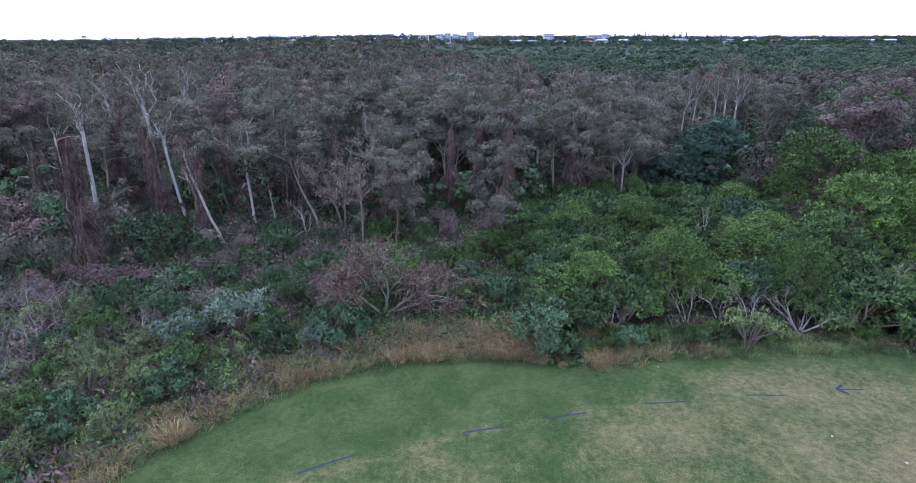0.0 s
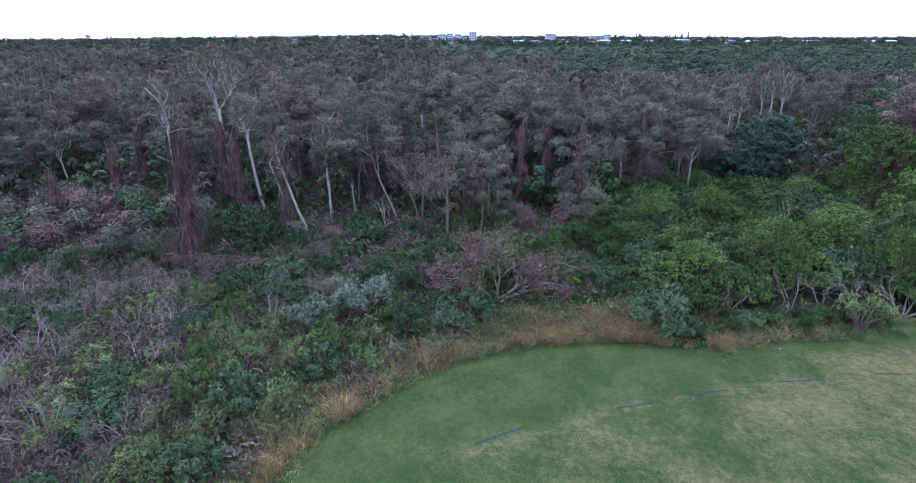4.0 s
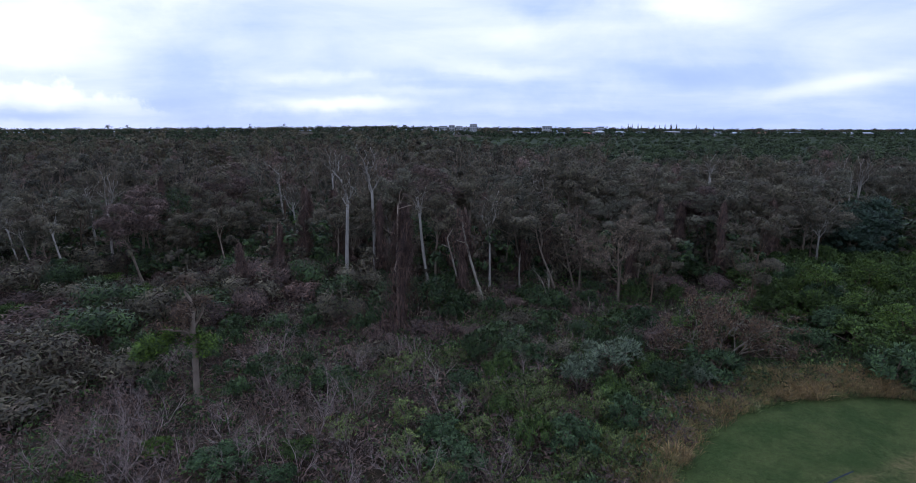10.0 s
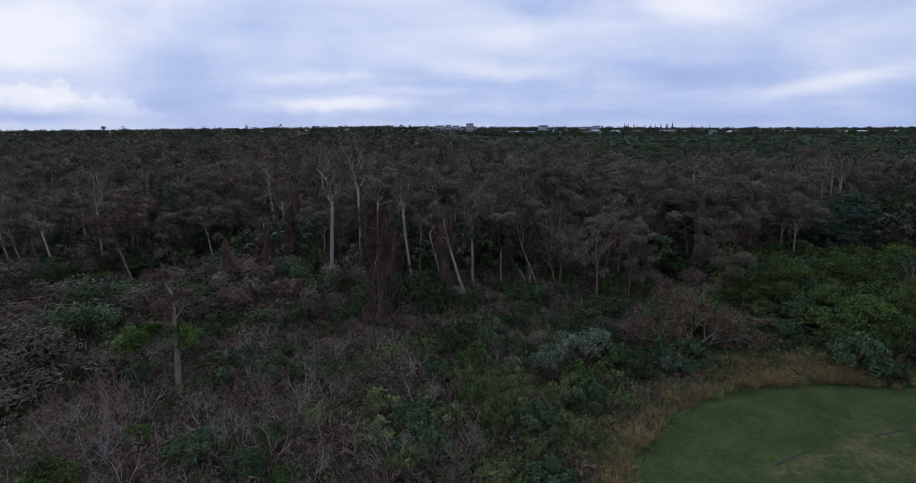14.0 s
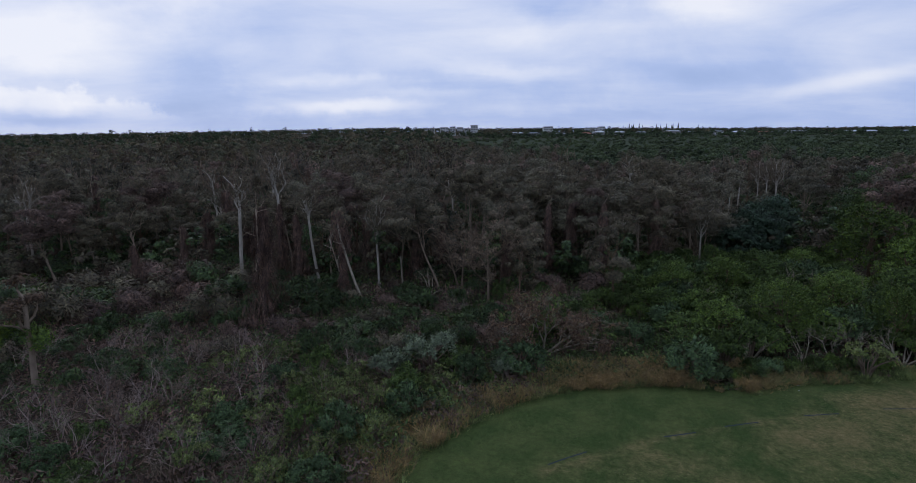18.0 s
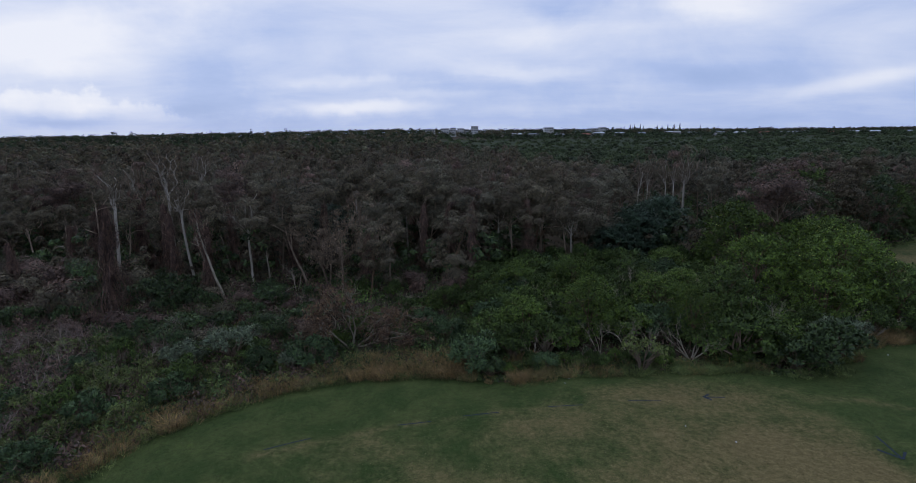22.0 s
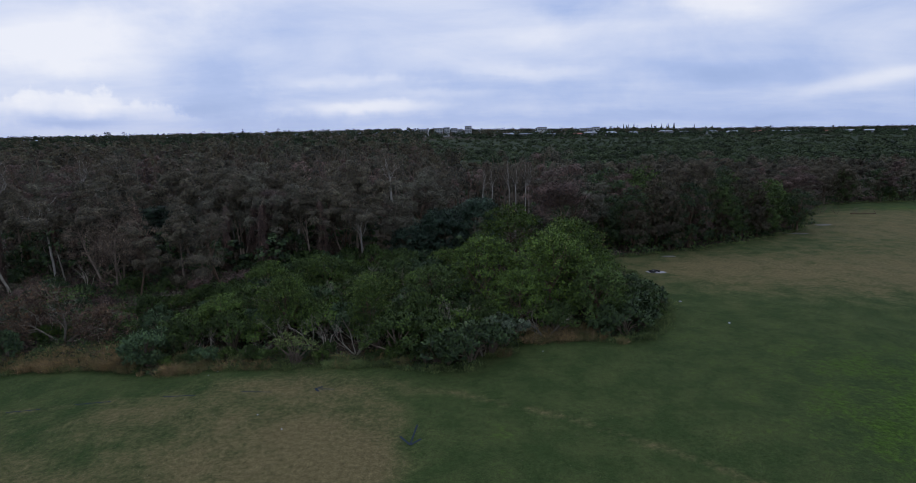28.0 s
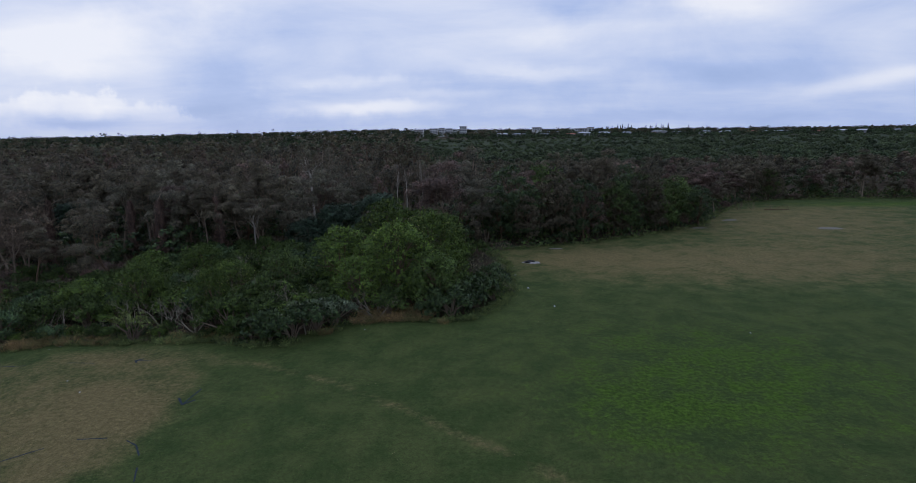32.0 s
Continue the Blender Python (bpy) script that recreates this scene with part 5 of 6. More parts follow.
def wrecked_tree():
    """A storm-broken tree: low forked trunks that sprawl sideways, rust-brown dead leaves, creeper on top."""
    w = Wood()
    o = dict(segs=(5, 5, 4, 3), wob=(0.12, 0.18, 0.25, 0.3), up=(-0.02, -0.01, 0.02, 0.0), kids=(4, 5, 5, 0), ang=(40, 42, 44, 0), start=(0.25, 0.2, 0.2, 0), ratio=(0.8, 0.6, 0.55, 0), taper=0.45, depth=3, flare=False, slivers=True)
    for i, (dx, dy, dz) in enumerate(((-1.0, 0.1, 0.75), (-0.5, -0.2, 1.0), (0.4, 0.3, 1.0), (1.0, 0.0, 0.7), (1.2, 0.3, 0.45))):
        grow(w, Vector((0.25 * i - 0.5, 0.1 * i, -0.1)), Vector((dx, dy, dz)).normalized(), 3.0, 0.12, 0, o, "limb_%d" % i)
    parts = stems_of(w, M["deadwood"]) + [("twig_crown", twig_mesh(w, M["deadwood"], 3))]
    n = 5200
    P, D = lobes_points([(q[0], q[1], q[2], 0.5, 0.4) for p, q, r in w.slivers if RND.random() < 0.6], n, 0.9, -1)
    V, F = leaf_tris(P, norm(unit(n) + np.array([[0, 0, -0.6]])), NP.uniform(0.2, 0.6, n), NP.uniform(0.06, 0.13, n))
    V[:, 2] = np.maximum(V[:, 2], 0)
    parts.append(("dead_foliage", mesh_of("dead_foliage", V, F, M["rust"])))
    P, D = lobes_points([(-1.2, 1.5, 4.0, 2.0, 0.8), (1.2, 1.6, 4.3, 1.8, 0.7), (-3, 1.0, 2.8, 1.2, 0.8)], 150, 0.6, 0.0)
    return parts + [("creeper", leafy("creeper", whorls(P, D, 9, 0.26, 0.1), "green"))]


thing("wrecked_tree", wrecked_tree(), "storm-broken sprawling tree with rust-brown dead leaves", "dead tree", "", at(-5.4, 33.0, 0, 0.95)), spots.append((-5.4, 33))


def fallen_log(pts, r, bark="deadwood"):
    w = Wood()
    P = [Vector(p) for p in pts]
    w.tube("trunk", P, [r * (1 - 0.6 * i / len(P)) for i in range(len(P))], 7)
    for i, (dx, dy, dz) in enumerate(((0.8, -0.4, 0.9), (-0.3, 0.6, 1.1), (0.9, 0.2, 0.5))):
        a = P[1 + i % (len(P) - 1)]
        w.tube("limb_%d" % i, [a, a + Vector((dx, dy, dz)) * 0.8, a + Vector((dx * 1.8, dy * 1.4, dz * 1.1))], [r * 0.45, r * 0.3, r * 0.1], 5)
    return stems_of(w, M[bark])


thing("fallen_trunk", fallen_log([(-18.8, 43.9, 0.1), (-17.6, 44.5, 0.4), (-16.2, 45.0, 0.8), (-15.2, 45.5, 1.3)], 0.11), "bleached fallen trunk leaning over the brown pool", "dead tree")
thing("fallen_trunk", fallen_log([(-18.6, 43.2, 0.1), (-17.3, 43.6, 0.25), (-16.2, 44.0, 0.4)], 0.1), "bleached fallen trunk by the brown pool", "dead tree")
thing("fallen_trunk", fallen_log([(108, 97.6, 0.25), (110, 97.0, 0.35), (112.4, 96.6, 0.3)], 0.1, "brownbark"), "dark fallen branch lying on the field", "dead tree")
heaps.put(at(-13.6, 43.4, 0, 0.55), 2)

# grass along the mown edge
single = {"straw": 0, "lush": 0}
rest = {"straw": [], "lush": []}


def tuft(which, x, y, s):
    """A tuft of its own, up to a count; the others are joined."""
    if single[which] < 230 and y < 40 and RND.random() < 0.6:
        single[which] += 1
        {"straw": straw, "lush": lush_tuft}[which].put(at(x, y, RND.uniform(0, 360), s))
    else:
        rest[which].append((x, y))


pts = [Vector((a, b, 0)) for a, b in EDGE[1:-3]]
for a, b in zip(pts, pts[1:]):
    along, n = (b - a), max(1, int((b - a).length * 2.6))
    side = Vector((-along.y, along.x, 0)).normalized()
    for i in range(n if a.y < 60 else n // 2):
        p = a + along * RND.random() + side * RND.uniform(0.05, 1.0)
        dryish = (-4.5 < p.x < 5 or 8 < p.x < 11 or 36 < p.x < 42)
        tuft("straw" if p.x < 45 and RND.random() < (0.6 if dryish or p.x < -7 else 0.14 if p.x > 8 else 0.25) else "lush", p.x, p.y, RND.uniform(0.35, 0.95) * (1.0 + 0.55 * math.sin(2.1 * p.x) * math.sin(1.3 * p.y + 1) if p.x < -5 else 1.0))
for x, y in scatter(230, -4.5, 5, 27, 31.0, 0.3) + scatter(60, 7.8, 11, 26.5, 30) + scatter(70, 36, 43, 31, 35):
    tuft("straw" if RND.random() < 0.8 else "lush", x, y, RND.uniform(0.45, 1.15))
for x, y in scatter(3600, -32, -5, -6, 31, 0.2):
    if -float(signed_lawn(x, y)) < RND.uniform(0.8, 5.0):
        tuft("straw" if RND.random() < 0.4 + 0.35 * math.sin(0.8 * x + 1.0) * math.sin(0.9 * y) else "lush", x, y, RND.uniform(0.6, 1.0))
for x, y in scatter(160, 12, 26, 27, 29.6, 0.2):
    tuft("straw" if RND.random() < 0.12 else "lush", x, y, RND.uniform(0.3, 0.7))
grass_field("dry_grass", "tall dry grass among the shrubs at the mown edge", rest["straw"], 130, 0.9, "straw", 0.7)
grass_field("rank_grass", "unmown green grass along the edge of the field", rest["lush"], 110, 0.6, "tallgrass", 0.65)


# ---------------------------------------------------------------- undergrowth, far woods
def undergrowth(name, label, n, x0, x1, y0, y1, mat, L, W, hmax, grain=0.25, seed=0.0, share=0.5):
    """Low weeds and creepers that fill the ground between the shrubs."""
    x, y = NP.uniform(x0, x1, n), NP.uniform(y0, y1, n)
    v = np.sin(x * grain * 2.1 + seed) * np.sin(y * grain * 1.7 + 2 * seed) + 0.6 * np.sin(x * grain * 5.3 + y * grain * 4.1 + seed) + 0.3 * NP.normal(size=n)
    keep = (signed_lawn(x, y) < -0.25) & (v > 0.9 - 1.8 * share)
    x, y, v = x[keep], y[keep], v[keep]
    n = len(x)
    top = hmax * np.clip(0.35 + 0.35 * v, 0.12, 1.0) * np.clip(-signed_lawn(x, y) / 2.0, 0.3, 1)
    z = terrain(x, y) + top * NP.random(n) ** 0.6
    D = norm(unit(n) + np.array([[0, 0, 0.35]]))
    V, F = leaf_tris(np.stack([x, y, z], 1), D, L * NP.uniform(0.6, 1.3, n), W * NP.uniform(0.7, 1.3, n))
    V[:, 2] = np.maximum(V[:, 2], np.repeat(terrain(x, y), 3) + 0.01)
    tagged(new(name, mesh_of(name, V, F, M[mat])), label, "undergrowth", kind="stuff")


undergrowth("undergrowth_green", "low green weeds and creepers", 60000, -30, 54, 8, 60, "weed", 0.3, 0.14, 1.3, 0.25, 0.4, 0.5)
undergrowth("undergrowth_dark", "dark green creepers on the woodland floor", 60000, -95, 54, 8, 42, "deep", 0.32, 0.15, 1.2, 0.22, 2.1, 0.55)
undergrowth("undergrowth_brown", "dead brown stalks and vines", 60000, -95, 30, 10, 64, "brownleaf", 0.5, 0.07, 1.5, 0.2, 4.0, 0.5)
undergrowth("undergrowth_woods", "grey-green creepers under the front trees", 90000, -95, 54, 40, 96, "greygreen", 0.34, 0.15, 1.6, 0.22, 2.1, 0.6)
undergrowth("undergrowth_reeds", "rank reeds and herbs round the muddy pool", 22000, -34, 8, 28, 47, "weed", 0.5, 0.05, 1.0, 0.3, 3.0, 0.6)
undergrowth("undergrowth_herbs", "green herbs between the shrubs", 50000, -27, 8, 10, 47, "weed", 0.26, 0.13, 1.1, 0.35, 5.0, 0.55)
undergrowth("undergrowth_stalks", "dry brown stalks between the bare shrubs", 26000, -62, -18, 6, 40, "brownleaf", 0.6, 0.055, 1.4, 0.3, 7.0, 0.6)
undergrowth("undergrowth_vines", "dead brown vines over the low scrub", 110000, -75, -6, 16, 57, "brownleaf", 0.36, 0.13, 1.5, 0.28, 8.2, 0.62)
undergrowth("undergrowth_scrub", "low green scrub among dead vines", 55000, -75, 8, 12, 57, "weed", 0.3, 0.14, 1.4, 0.3, 9.4, 0.6)
undergrowth("undergrowth_beside", "brown and green scrub beside the field", 40000, -75, -16, -45, 9, "brownleaf", 0.5, 0.12, 1.4, 0.25, 6.0, 0.75)
undergrowth("undergrowth_beside_green", "green scrub beside the field", 30000, -75, -16, -45, 9, "green", 0.32, 0.15, 1.3, 0.25, 2.5, 0.65)
undergrowth("undergrowth_edge", "dark low scrub under the edge of the wood", 30000, 50, 165, 62, 128, "brownleaf", 0.45, 0.16, 1.0, 0.2, 1.0, 0.7)
undergrowth("undergrowth_thicket", "dark thicket down to the ground along the far edge", 60000, 50, 160, 62, 122, "weed", 0.5, 0.3, 3.6, 0.3, 3.3, 0.8)
undergrowth("undergrowth_grass", "rank grass and herbs at the mown edge", 50000, -24, -5, 10, 30, "tallgrass", 0.4, 0.05, 0.8, 0.4, 1.2, 0.6)


def turf_tufts(n, x0, x1, y0, y1):
    """Small tufts that roughen the mown turf, green or dry as the turf is."""
    x, y = NP.uniform(x0, x1, n), NP.uniform(y0, y1, n)
    keep = signed_lawn(x, y) > 0.1
    x, y = x[keep], y[keep]
    dry, lush = dry_and_lush(x, y)
    is_dry = NP.random(len(x)) < np.clip(dry * 1.1, 0.05, 0.8)
    for name, label, sel, mat in (("turf_green", "short green turf tufts", ~is_dry, "turfblade"), ("turf_dry", "short dry turf tufts", is_dry, "dryblade")):
        c = np.stack([x[sel], y[sel], terrain(x[sel], y[sel])], 1)
        m = len(c)
        V, F = leaf_tris(c, norm(unit(m) * 0.7 + np.array([[0, 0, 0.8]])), NP.uniform(0.03, 0.08, m), NP.uniform(0.02, 0.05, m))
        V[:, 2] = np.maximum(V[:, 2], np.repeat(c[:, 2], 3) + 0.004)
        tagged(new(name, mesh_of(name, V, F, M[mat])), label, "grass", kind="stuff")


turf_tufts(110000, -16, 85, 6, 42)


def canopy(name, label, mat, places, lobes, per, leaf, wide, seed, trunk=None, low=0.1):
    """Crowns of woodland beyond the trees that can be told apart: each a handful of leafy lobes."""
    rng = np.random.default_rng(seed)
    T = np.array(places)
    n = len(T)
    g = terrain(T[:, 0], T[:, 1])
    a, f = rng.uniform(0, 6.283, (n, lobes)), np.sqrt(rng.random((n, lobes)))
    size = wide * rng.uniform(0.75, 1.25, (n, 1)) * T[:, 2:3] / 12
    L = np.stack([T[:, :1] + 0.75 * size * f * np.cos(a), T[:, 1:2] + 0.75 * size * f * np.sin(a), g[:, None] + T[:, 2:3] * (0.95 - 0.42 * f ** 2 - low * rng.random((n, lobes)) ** 2)], -1)
    R = (0.34 * size * rng.uniform(0.7, 1.2, (n, lobes))).ravel()
    C, R = np.repeat(L.reshape(-1, 3), per, 0), np.repeat(R, per)
    m = len(C)
    d = norm(rng.normal(size=(m, 3)))
    d[:, 2] = np.where(d[:, 2] < -0.3, -d[:, 2], d[:, 2])
    P = C + d * (R * (1 - 0.3 * rng.random(m) ** 1.5))[:, None] * np.array([[1, 1, 0.95]])
    k = lobes * per
    heart = np.repeat(np.concatenate([T[:, :2], (g + 0.6 * T[:, 2])[:, None]], 1), k, 0)
    made = shell_leaves(P, norm(d + 0.4 * norm(P - heart)), leaf * rng.uniform(0.6, 1.35, m), 0.6 * leaf * rng.uniform(0.6, 1.3, m), 0.5)
    tint = np.repeat(np.repeat(rng.normal(0, 0.22, n), k) + np.repeat(rng.normal(0, 0.1, n * lobes), per), 3)
    tagged(new(name, leafy(name, made, mat, np.clip(tint, -0.45, 0.5))), label, "woodland", kind="stuff")
    if trunk:
        V, F = [], []
        for (x, y, h), z in zip(places, g):
            if x > 48 and y < 140 and rng.random() < 0.8:      # hidden by leaves along the far edge of the field
                continue
            dx, dy = rng.normal(0, 0.5, 2)
            fork = np.array([x + 0.5 * dx, y + 0.5 * dy, z + h * rng.uniform(0.42, 0.58)])
            stems = [(np.array([x, y, z - 0.1]), fork, 0.16, 0.11)]
            for k in range(5):
                end = fork + np.array([*rng.normal(0, 0.13 * h, 2), h * rng.uniform(0.32, 0.5)])
                knee = fork + (end - fork) * 0.5 + rng.normal(0, 0.05 * h, 3)
                stems += [(fork, knee, 0.09, 0.07), (knee, end, 0.07, 0.03)]
            for a, b, ra, rb in stems:
                q = len(V)
                V += [(a[0] - ra, a[1] - ra * 0.6, a[2]), (a[0] + ra, a[1] - ra * 0.6, a[2]), (a[0], a[1] + ra, a[2]), (b[0] - rb, b[1] - rb * 0.6, b[2]), (b[0] + rb, b[1] - rb * 0.6, b[2]), (b[0], b[1] + rb, b[2])]
                F += [(q, q + 1, q + 4, q + 3), (q + 1, q + 2, q + 5, q + 4), (q + 2, q, q + 3, q + 5)]
        tagged(new(name + "_trunks", mesh_of(name, V, F, M[trunk])), "pale trunks in the woodland", "woodland", kind="stuff")


def spread(n, y0, y1, h0, h1, seed, where=None):
    """Places between two distances, over the width that can be seen."""
    rng = np.random.default_rng(seed)
    y = y0 * (y1 / y0) ** rng.random(n)
    x = rng.uniform(-1, 1, n) * (y * 0.93 + 60) + 12
    keep = signed_lawn(x, y) < -3
    if where is not None:
        keep &= where(x, y)
    return list(zip(x[keep], y[keep], rng.uniform(h0, h1, n)[keep]))


def not_marsh(x, y):
    return ~marsh(x, y)


bands = [[], [], [], [], [], []]
for p in canopy_places:
    r = RND.random()
    bands[(0 if p[1] < 150 else 3) + (0 if r < 0.5 else 1 if r < 0.68 else 2)].append(p)
canopy("woods_olive", "olive-grey paperbark crowns in the woodland", "olive", bands[0], 12, 95, 0.36, 2.6, 3, "paperbark")
canopy("woods_brown", "brown paperbark crowns in the woodland", "brownleaf", bands[1], 12, 90, 0.36, 2.5, 4, "brownbark")
canopy("woods_grey_green", "grey-green paperbark crowns in the woodland", "greygreen", bands[2], 12, 90, 0.36, 2.6, 5, "paperbark")
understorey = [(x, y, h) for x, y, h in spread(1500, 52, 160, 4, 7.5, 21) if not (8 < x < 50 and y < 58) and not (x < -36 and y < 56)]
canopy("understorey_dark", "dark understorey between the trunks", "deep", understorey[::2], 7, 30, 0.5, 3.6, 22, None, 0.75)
canopy("understorey_olive", "olive understorey between the trunks", "olive", understorey[1::2], 7, 30, 0.5, 3.6, 23, None, 0.75)
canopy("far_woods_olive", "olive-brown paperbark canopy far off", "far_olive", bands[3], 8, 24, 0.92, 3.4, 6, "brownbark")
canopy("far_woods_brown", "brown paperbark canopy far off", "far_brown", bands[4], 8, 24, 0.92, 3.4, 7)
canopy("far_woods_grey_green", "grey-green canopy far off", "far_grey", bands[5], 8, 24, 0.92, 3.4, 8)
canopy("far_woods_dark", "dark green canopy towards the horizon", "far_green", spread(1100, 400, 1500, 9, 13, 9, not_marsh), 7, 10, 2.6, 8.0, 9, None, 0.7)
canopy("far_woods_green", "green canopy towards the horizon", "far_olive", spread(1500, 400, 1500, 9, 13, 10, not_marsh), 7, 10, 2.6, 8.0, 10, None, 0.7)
canopy("marsh_scrub", "low green mangrove scrub on the flats", "marsh", spread(4600, 195, 880, 2.4, 3.6, 11, marsh), 6, 22, 1.15, 15.0, 11)
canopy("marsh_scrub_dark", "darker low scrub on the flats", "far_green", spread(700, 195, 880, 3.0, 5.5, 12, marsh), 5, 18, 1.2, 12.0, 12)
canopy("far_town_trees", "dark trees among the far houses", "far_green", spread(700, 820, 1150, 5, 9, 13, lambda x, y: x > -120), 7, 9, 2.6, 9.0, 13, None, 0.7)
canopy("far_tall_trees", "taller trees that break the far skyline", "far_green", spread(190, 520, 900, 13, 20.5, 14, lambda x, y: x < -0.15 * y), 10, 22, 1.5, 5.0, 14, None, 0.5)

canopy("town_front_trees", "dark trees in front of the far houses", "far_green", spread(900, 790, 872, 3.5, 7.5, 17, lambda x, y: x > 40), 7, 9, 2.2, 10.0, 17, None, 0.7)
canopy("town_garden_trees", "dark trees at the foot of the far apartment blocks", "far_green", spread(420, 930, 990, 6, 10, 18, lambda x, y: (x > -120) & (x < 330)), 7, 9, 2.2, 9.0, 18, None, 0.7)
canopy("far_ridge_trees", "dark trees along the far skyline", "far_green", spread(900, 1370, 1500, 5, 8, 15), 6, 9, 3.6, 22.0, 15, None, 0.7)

# ---------------------------------------------------------------- marks and remains on the field
def strip(name, pts, width, mat, lift=0.012):
    """A flat painted or worn strip that follows the ground."""
    V, F = [], []
    P = [Vector((x, y, 0)) for x, y in pts]
    fine = []
    for a, b in zip(P, P[1:]):
        k = max(2, int((b - a).length / 0.25))
        fine += [a.lerp(b, i / k) for i in range(k)]
    fine.append(P[-1])
    for i, p in enumerate(fine):
        d = (fine[min(i + 1, len(fine) - 1)] - fine[max(i - 1, 0)]).normalized()
        s = Vector((-d.y, d.x, 0)) * width / 2
        for q in (p + s * RND.uniform(0.7, 1.2), p - s * RND.uniform(0.7, 1.2)):
            V.append((q.x, q.y, float(terrain(q.x, q.y)) + lift))
    for i in range(len(fine) - 1):
        F.append((2 * i, 2 * i + 1, 2 * i + 3, 2 * i + 2))
    return mesh_of(name, V, F, M[mat])


for line in (((-7.4, 18.4), (-6.2, 19.0), (-5.0, 19.5)), ((0, 21.0), (2.1, 21.4)), ((4.1, 21.9), (6.4, 22.3)), ((9.7, 23.0), (12.0, 23.1)), ((15.1, 23.5), (17.3, 23.5)),
             ((21.2, 10.7), (22.7, 11.9)), ((24.0, 12.8), (25.7, 13.0)), ((27.0, 12.8), (27.9, 12.3), (28.7, 11.3)), ((29.3, 10.2), (29.9, 9.0))):
    tagged(new("painted_dash", strip("painted_dash", line, 0.09, "paint")), "faded blue painted dash on the grass", "field marking", "painted course marks", "structure")
for shaft, left, right in ((((20.3, 24.0), (21.7, 23.93)), ((20.3, 24.0), (20.8, 24.35)), ((20.3, 24.0), (20.7, 23.6))), (((28.0, 17.0), (28.2, 19.2)), ((28.0, 17.0), (27.3, 17.9)), ((28.0, 17.0), (28.6, 17.6)))):
    thing("painted_arrow", [("shaft", strip("shaft", shaft, 0.11, "paint")), ("barb", strip("barb", left, 0.14, "paint", 0.02)), ("barb", strip("barb", right, 0.14, "paint", 0.028))],
          "blue painted arrow on the grass", "field marking", "painted course marks")


def ash_patch(x, y, rx, ry, sticks, label, mat="ash"):
    n = 40
    ring = [(rx * math.cos(6.283 * i / n) * (1 + 0.25 * math.sin(3 * i)), ry * math.sin(6.283 * i / n) * (1 + 0.22 * math.cos(2.3 * i))) for i in range(n)]
    V = [(0, 0, 0.07)] + [(a * 0.55, b * 0.55, 0.055 + 0.02 * math.sin(i * 2.1)) for i, (a, b) in enumerate(ring)] + [(a, b, -0.06) for a, b in ring]
    F = [(0, 1 + i, 1 + (i + 1) % n) for i in range(n)] + [(1 + i, 1 + n + i, 1 + n + (i + 1) % n, 1 + (i + 1) % n) for i in range(n)]
    parts = [("ash", mesh_of("ash", V, F, M[mat]))]
    for i in range(sticks):
        w = Wood()
        a, l = RND.uniform(0, 3.14), RND.uniform(0.4, 1.1)
        c = Vector((RND.uniform(-0.5, 0.5) * rx, RND.uniform(-0.5, 0.5) * ry, 0.14))
        d = Vector((math.cos(a), math.sin(a), RND.uniform(-0.06, 0.06))) * l / 2
        w.tube("charred_log", [c - d, c, c + d], [0.09, 0.1, 0.07], 6)
        parts += stems_of(w, M["char"])
    thing("fire_remains", parts, label, "ash heap", "", at(x, y))


ash_patch(54.9, 55.2, 1.6, 0.9, 9, "pale ash and charred logs of an old bonfire on the grass")
ash_patch(59.6, 63.6, 1.3, 0.5, 0, "thin grey ash patch near the trees", "earth")
ash_patch(96, 86.6, 1.8, 0.9, 0, "grey ash patch on the dry grass", "earth")
ash_patch(108, 76.8, 2.6, 1.5, 0, "grey bare burnt patch on the field", "earth")
ash_patch(86.5, 78.6, 2.2, 0.7, 0, "grey bare earth under the edge tree", "earth")

LITTER = [(11.8, 26.9, 0.06), (11.4, 26.2, 0.045), (55.5, 36.4, 0.11), (53.5, 43.0, 0.13), (51.2, 49.6, 0.2), (52.3, 48.6, 0.18), (37.5, 30.4, 0.06), (71.1, 28.9, 0.08), (19.8, 18.6, 0.06), (17.6, 20.3, 0.05)]


def litter_piece(x, y, r, label):
    """A crumpled scrap."""
    bm = bmesh.new()
    bmesh.ops.create_icosphere(bm, subdivisions=2, radius=r)
    for v in bm.verts:
        v.co *= 0.7 + 0.6 * noise.random()
        v.co.z *= 0.45
    me = bpy.data.meshes.new("litter")
    bm.to_mesh(me), bm.free()
    me.materials.append(M["litter"])
    ob = tagged(new("litter", me), label, "litter", "scraps on the grass")
    ob.matrix_basis = at(x, y, RND.uniform(0, 360), 1.0, None, (0, 0), -0.3 * r)


for x, y, r in LITTER:
    litter_piece(x, y, r, "crumpled white scrap of litter on the grass")

mud = mesh_of("pool", [(-18.2, 40.6, -0.22), (-17, 39.2, -0.22), (-14, 38.9, -0.22), (-12, 39.6, -0.22), (-11.6, 41.2, -0.22), (-13.5, 42.2, -0.22), (-16.8, 42.3, -0.22)], [tuple(range(7))], M["water"])
tagged(new("pool", mud), "shallow brown muddy pool under the trees", "pool", kind="structure")


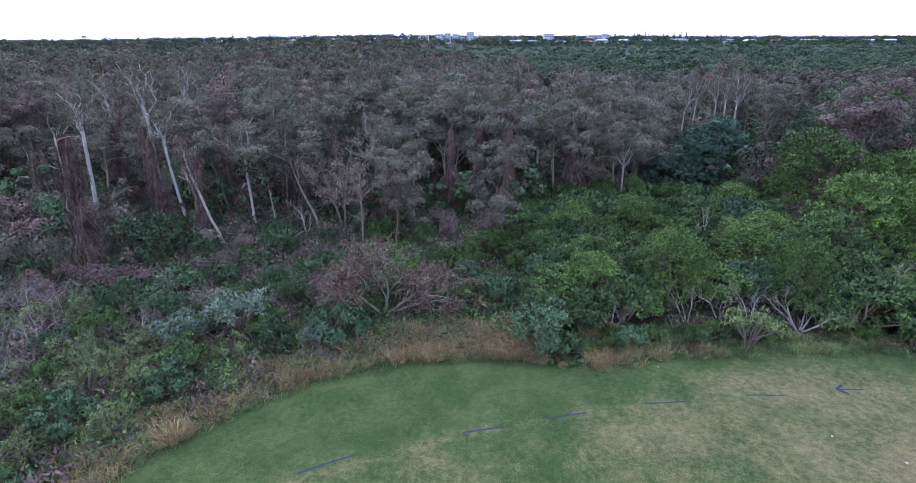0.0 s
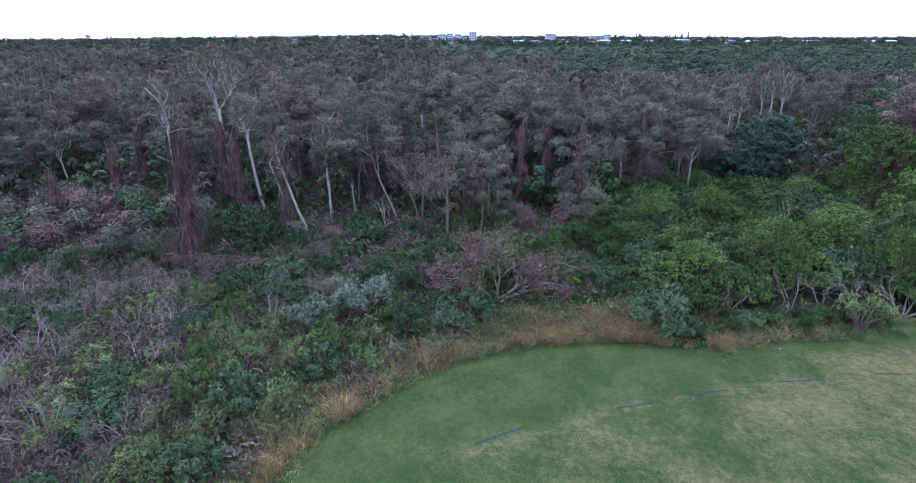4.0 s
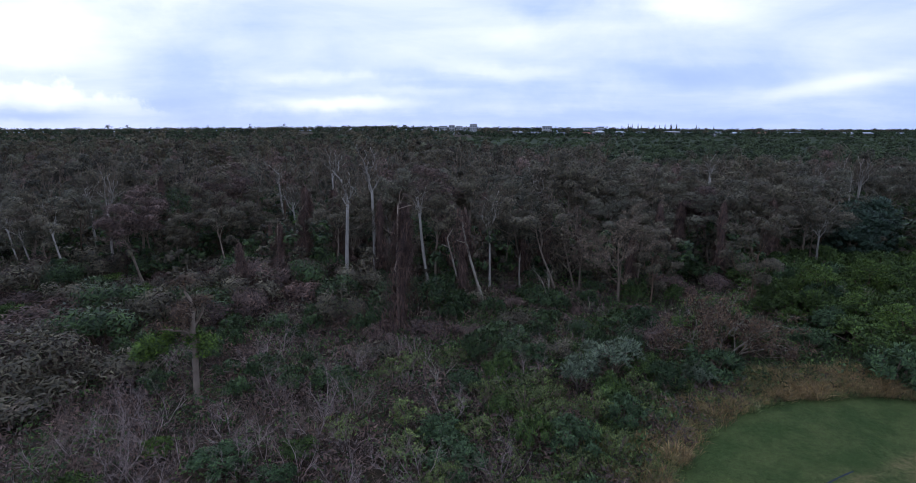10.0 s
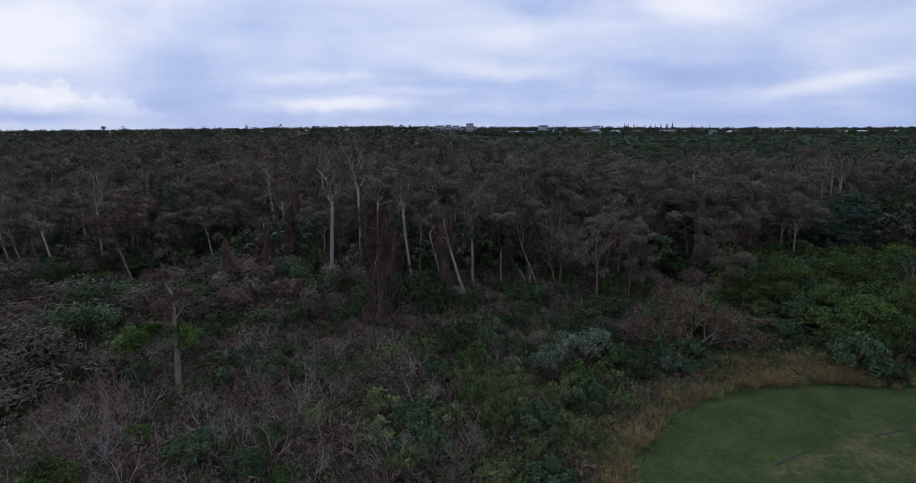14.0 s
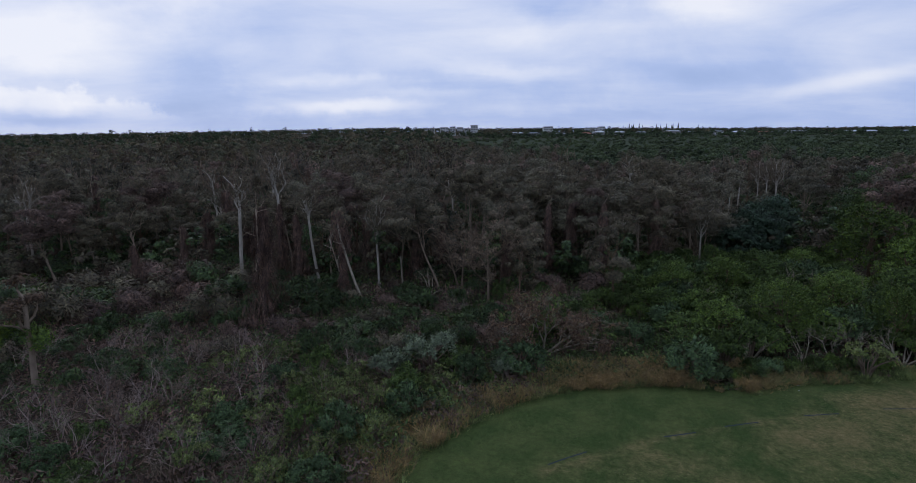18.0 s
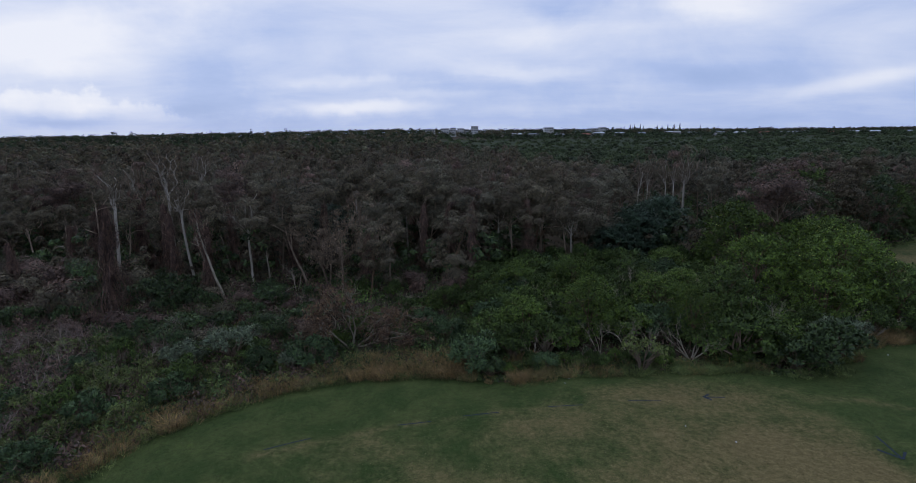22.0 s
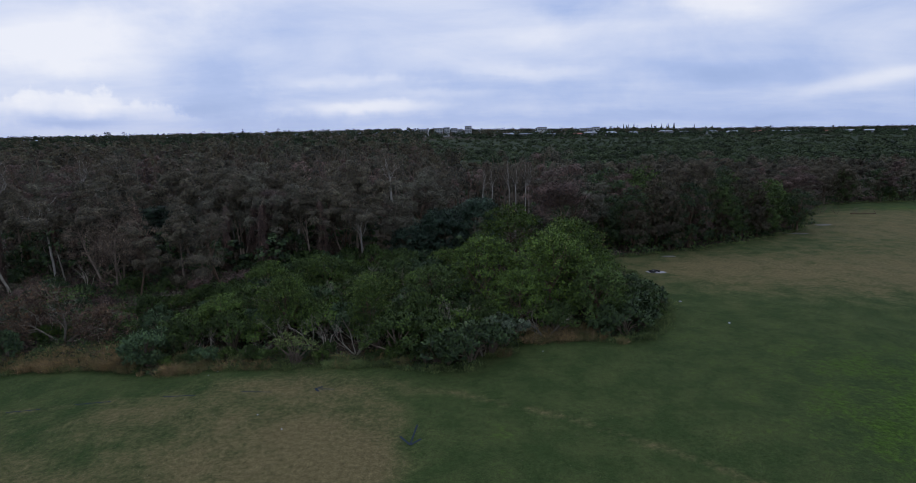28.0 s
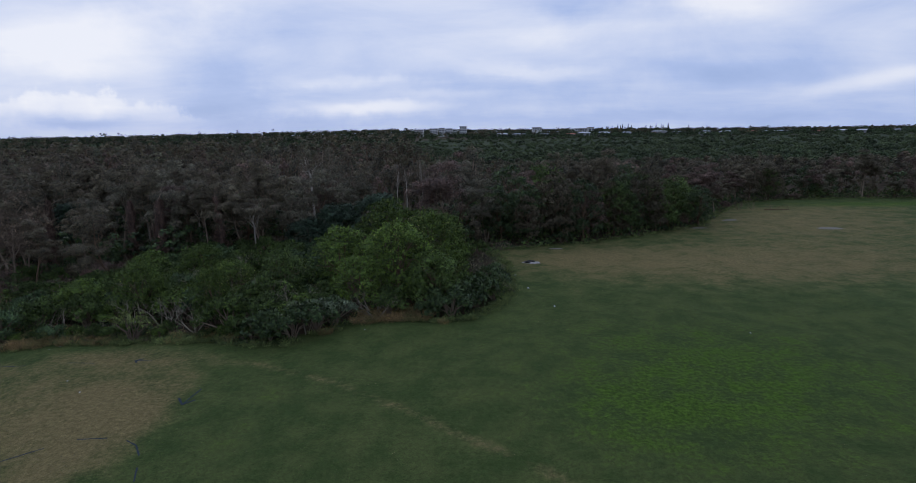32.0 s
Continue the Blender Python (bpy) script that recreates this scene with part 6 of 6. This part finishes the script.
# ---------------------------------------------------------------- town on the horizon
def box(x0, x1, y0, y1, z0, z1):
    V = [(x, y, z) for z in (z0, z1) for y in (y0, y1) for x in (x0, x1)]
    return V, [(0, 1, 5, 4), (1, 3, 7, 5), (3, 2, 6, 7), (2, 0, 4, 6), (4, 5, 7, 6), (2, 3, 1, 0)]


def apartment_block(x, y, wide, deep, z1, floors, label):
    z0 = float(terrain(x, y))
    V, F = box(x - wide / 2, x + wide / 2, y, y + deep, z0, z1)
    parts = [("wall", mesh_of("wall", V, F, M["wall"]))]
    V, F = box(x - wide / 2 - 0.3, x + wide / 2 + 0.3, y - 0.3, y + deep + 0.3, z1 + 0.004, z1 + 0.6)
    parts.append(("roof", mesh_of("roof", V, F, M["roofgrey"])))
    n = max(2, int(wide / 4))
    for f in range(floors):
        z = z1 - 3.0 * (f + 1) + 0.8
        for i in range(n):
            cx = x - wide / 2 + wide * (i + 0.5) / n
            V, F = box(cx - 0.36 * wide / n, cx + 0.36 * wide / n, y - 0.05, y - 0.004, z, z + 1.5)
            parts.append(("window", mesh_of("window", V, F, M["glass"])))
    thing("apartment_building", parts, label, "building", "far town")


for x, wide, z1, floors in ((-61, 18, 24.5, 2), (-34, 15, 26, 3), (-18, 11, 27, 3), (-4, 12, 25.5, 3), (8, 8, 23.5, 2), (22.5, 13, 29, 4), (162, 17, 24.2, 2), (246, 22, 20.5, 2), (264, 11, 22.5, 2)):
    apartment_block(x, 1000 + RND.uniform(0, 30), wide, 14, z1, floors, "pale far apartment block with flat roof above the trees")


def house(x, y, wide, deep, z0, eave, roof, mat, label):
    V, F = box(x - wide / 2, x + wide / 2, y, y + deep, z0, z0 + eave)
    parts = [("wall", mesh_of("wall", V, F, M["housewall"]))]
    a, b, c, d, z, e = x - wide / 2 - 0.5, x + wide / 2 + 0.5, y - 0.5, y + deep + 0.5, z0 + eave + 0.004, z0 + eave + roof
    V = [(a, c, z), (b, c, z), (b, d, z), (a, d, z), (a + wide * 0.15, y + deep / 2, e), (b - wide * 0.15, y + deep / 2, e)]
    parts.append(("roof", mesh_of("roof", V, [(0, 1, 5, 4), (1, 2, 5), (2, 3, 4, 5), (3, 0, 4), (3, 2, 1, 0)], M[mat])))
    thing("house", parts, label, "building", "far town")


for x, y, wide, eave, roof, mat in ((540, 880, 60, 5.5, 0.8, "roofwhite"), (405, 840, 13, 3.5, 1.6, "roofwhite"), (258, 880, 16, 6, 2, "roofwhite"), (205, 890, 15, 4.5, 2, "roofred"), (330, 870, 18, 4.5, 2, "roofred"),
                                    (120, 900, 22, 6, 1.5, "roofgrey"), (92, 905, 18, 6.5, 1.5, "roofwhite"), (380, 890, 14, 5, 2, "roofgrey"), (455, 880, 18, 5, 1.8, "roofwhite"), (640, 880, 20, 5, 1.5, "roofwhite"),
                                    (720, 870, 26, 5, 1.5, "roofgrey"), (800, 880, 22, 5.5, 1.5, "roofwhite"), (300, 900, 14, 5.5, 2, "roofgrey"), (490, 870, 16, 4.5, 2, "roofred"), (230, 905, 20, 6.5, 1.5, "roofwhite"),
                                    (160, 880, 16, 5, 1.8, "roofgrey"), (355, 905, 24, 7, 1.2, "roofwhite"), (430, 905, 20, 6, 1.5, "roofgrey"), (590, 860, 14, 4, 2, "roofred"), (680, 890, 18, 5, 1.6, "roofwhite")):
    house(x, y, wide, 10, float(terrain(x, y)), eave, roof, mat, {"roofwhite": "low far building with a white metal roof", "roofred": "far house with a red tiled roof", "roofgrey": "far house with a grey roof"}[mat])


def norfolk_pine(h):
    w = Wood()
    w.tube("trunk", [Vector((0, 0, -0.5)), Vector((0, 0, h * 0.5)), Vector((0, 0, h))], [0.45, 0.3, 0.05], 6)
    C, D, L = [], [], []
    for i in range(13):
        z = h * (0.15 + 0.83 * i / 13)
        for j in range(7):
            a = 0.9 * j + 0.4 * i
            for k in range(4):
                C.append((0, 0, z + 0.15 * k)), D.append((math.cos(a + 0.1 * k), math.sin(a + 0.1 * k), 0.18)), L.append(3.6 * (1.04 - i / 13))
    V, F = leaf_tris(np.array(C), norm(np.array(D)), np.array(L), np.full(len(L), 0.9))
    return stems_of(w, M["brownbark"]) + [("crown", mesh_of("crown", V, F, M["deep"]))]


pines = Kind("norfolk_pine", [norfolk_pine(18)], "tall dark conifer with tiered branches, far off", "tree", "conifers in the town")
for x, top in ((301, 25), (306, 28), (312, 26), (319, 28), (327, 28.5), (333, 25), (362, 26), (369, 25), (378, 27), (386, 26), (394, 27), (401, 28), (407, 28), (440, 24.5), (475, 22), (500, 20)):
    y = RND.uniform(985, 1015)
    g = float(terrain(x, y))
    pines.put(at(x, y, RND.uniform(0, 360), 1.0, (top - g) / 18))
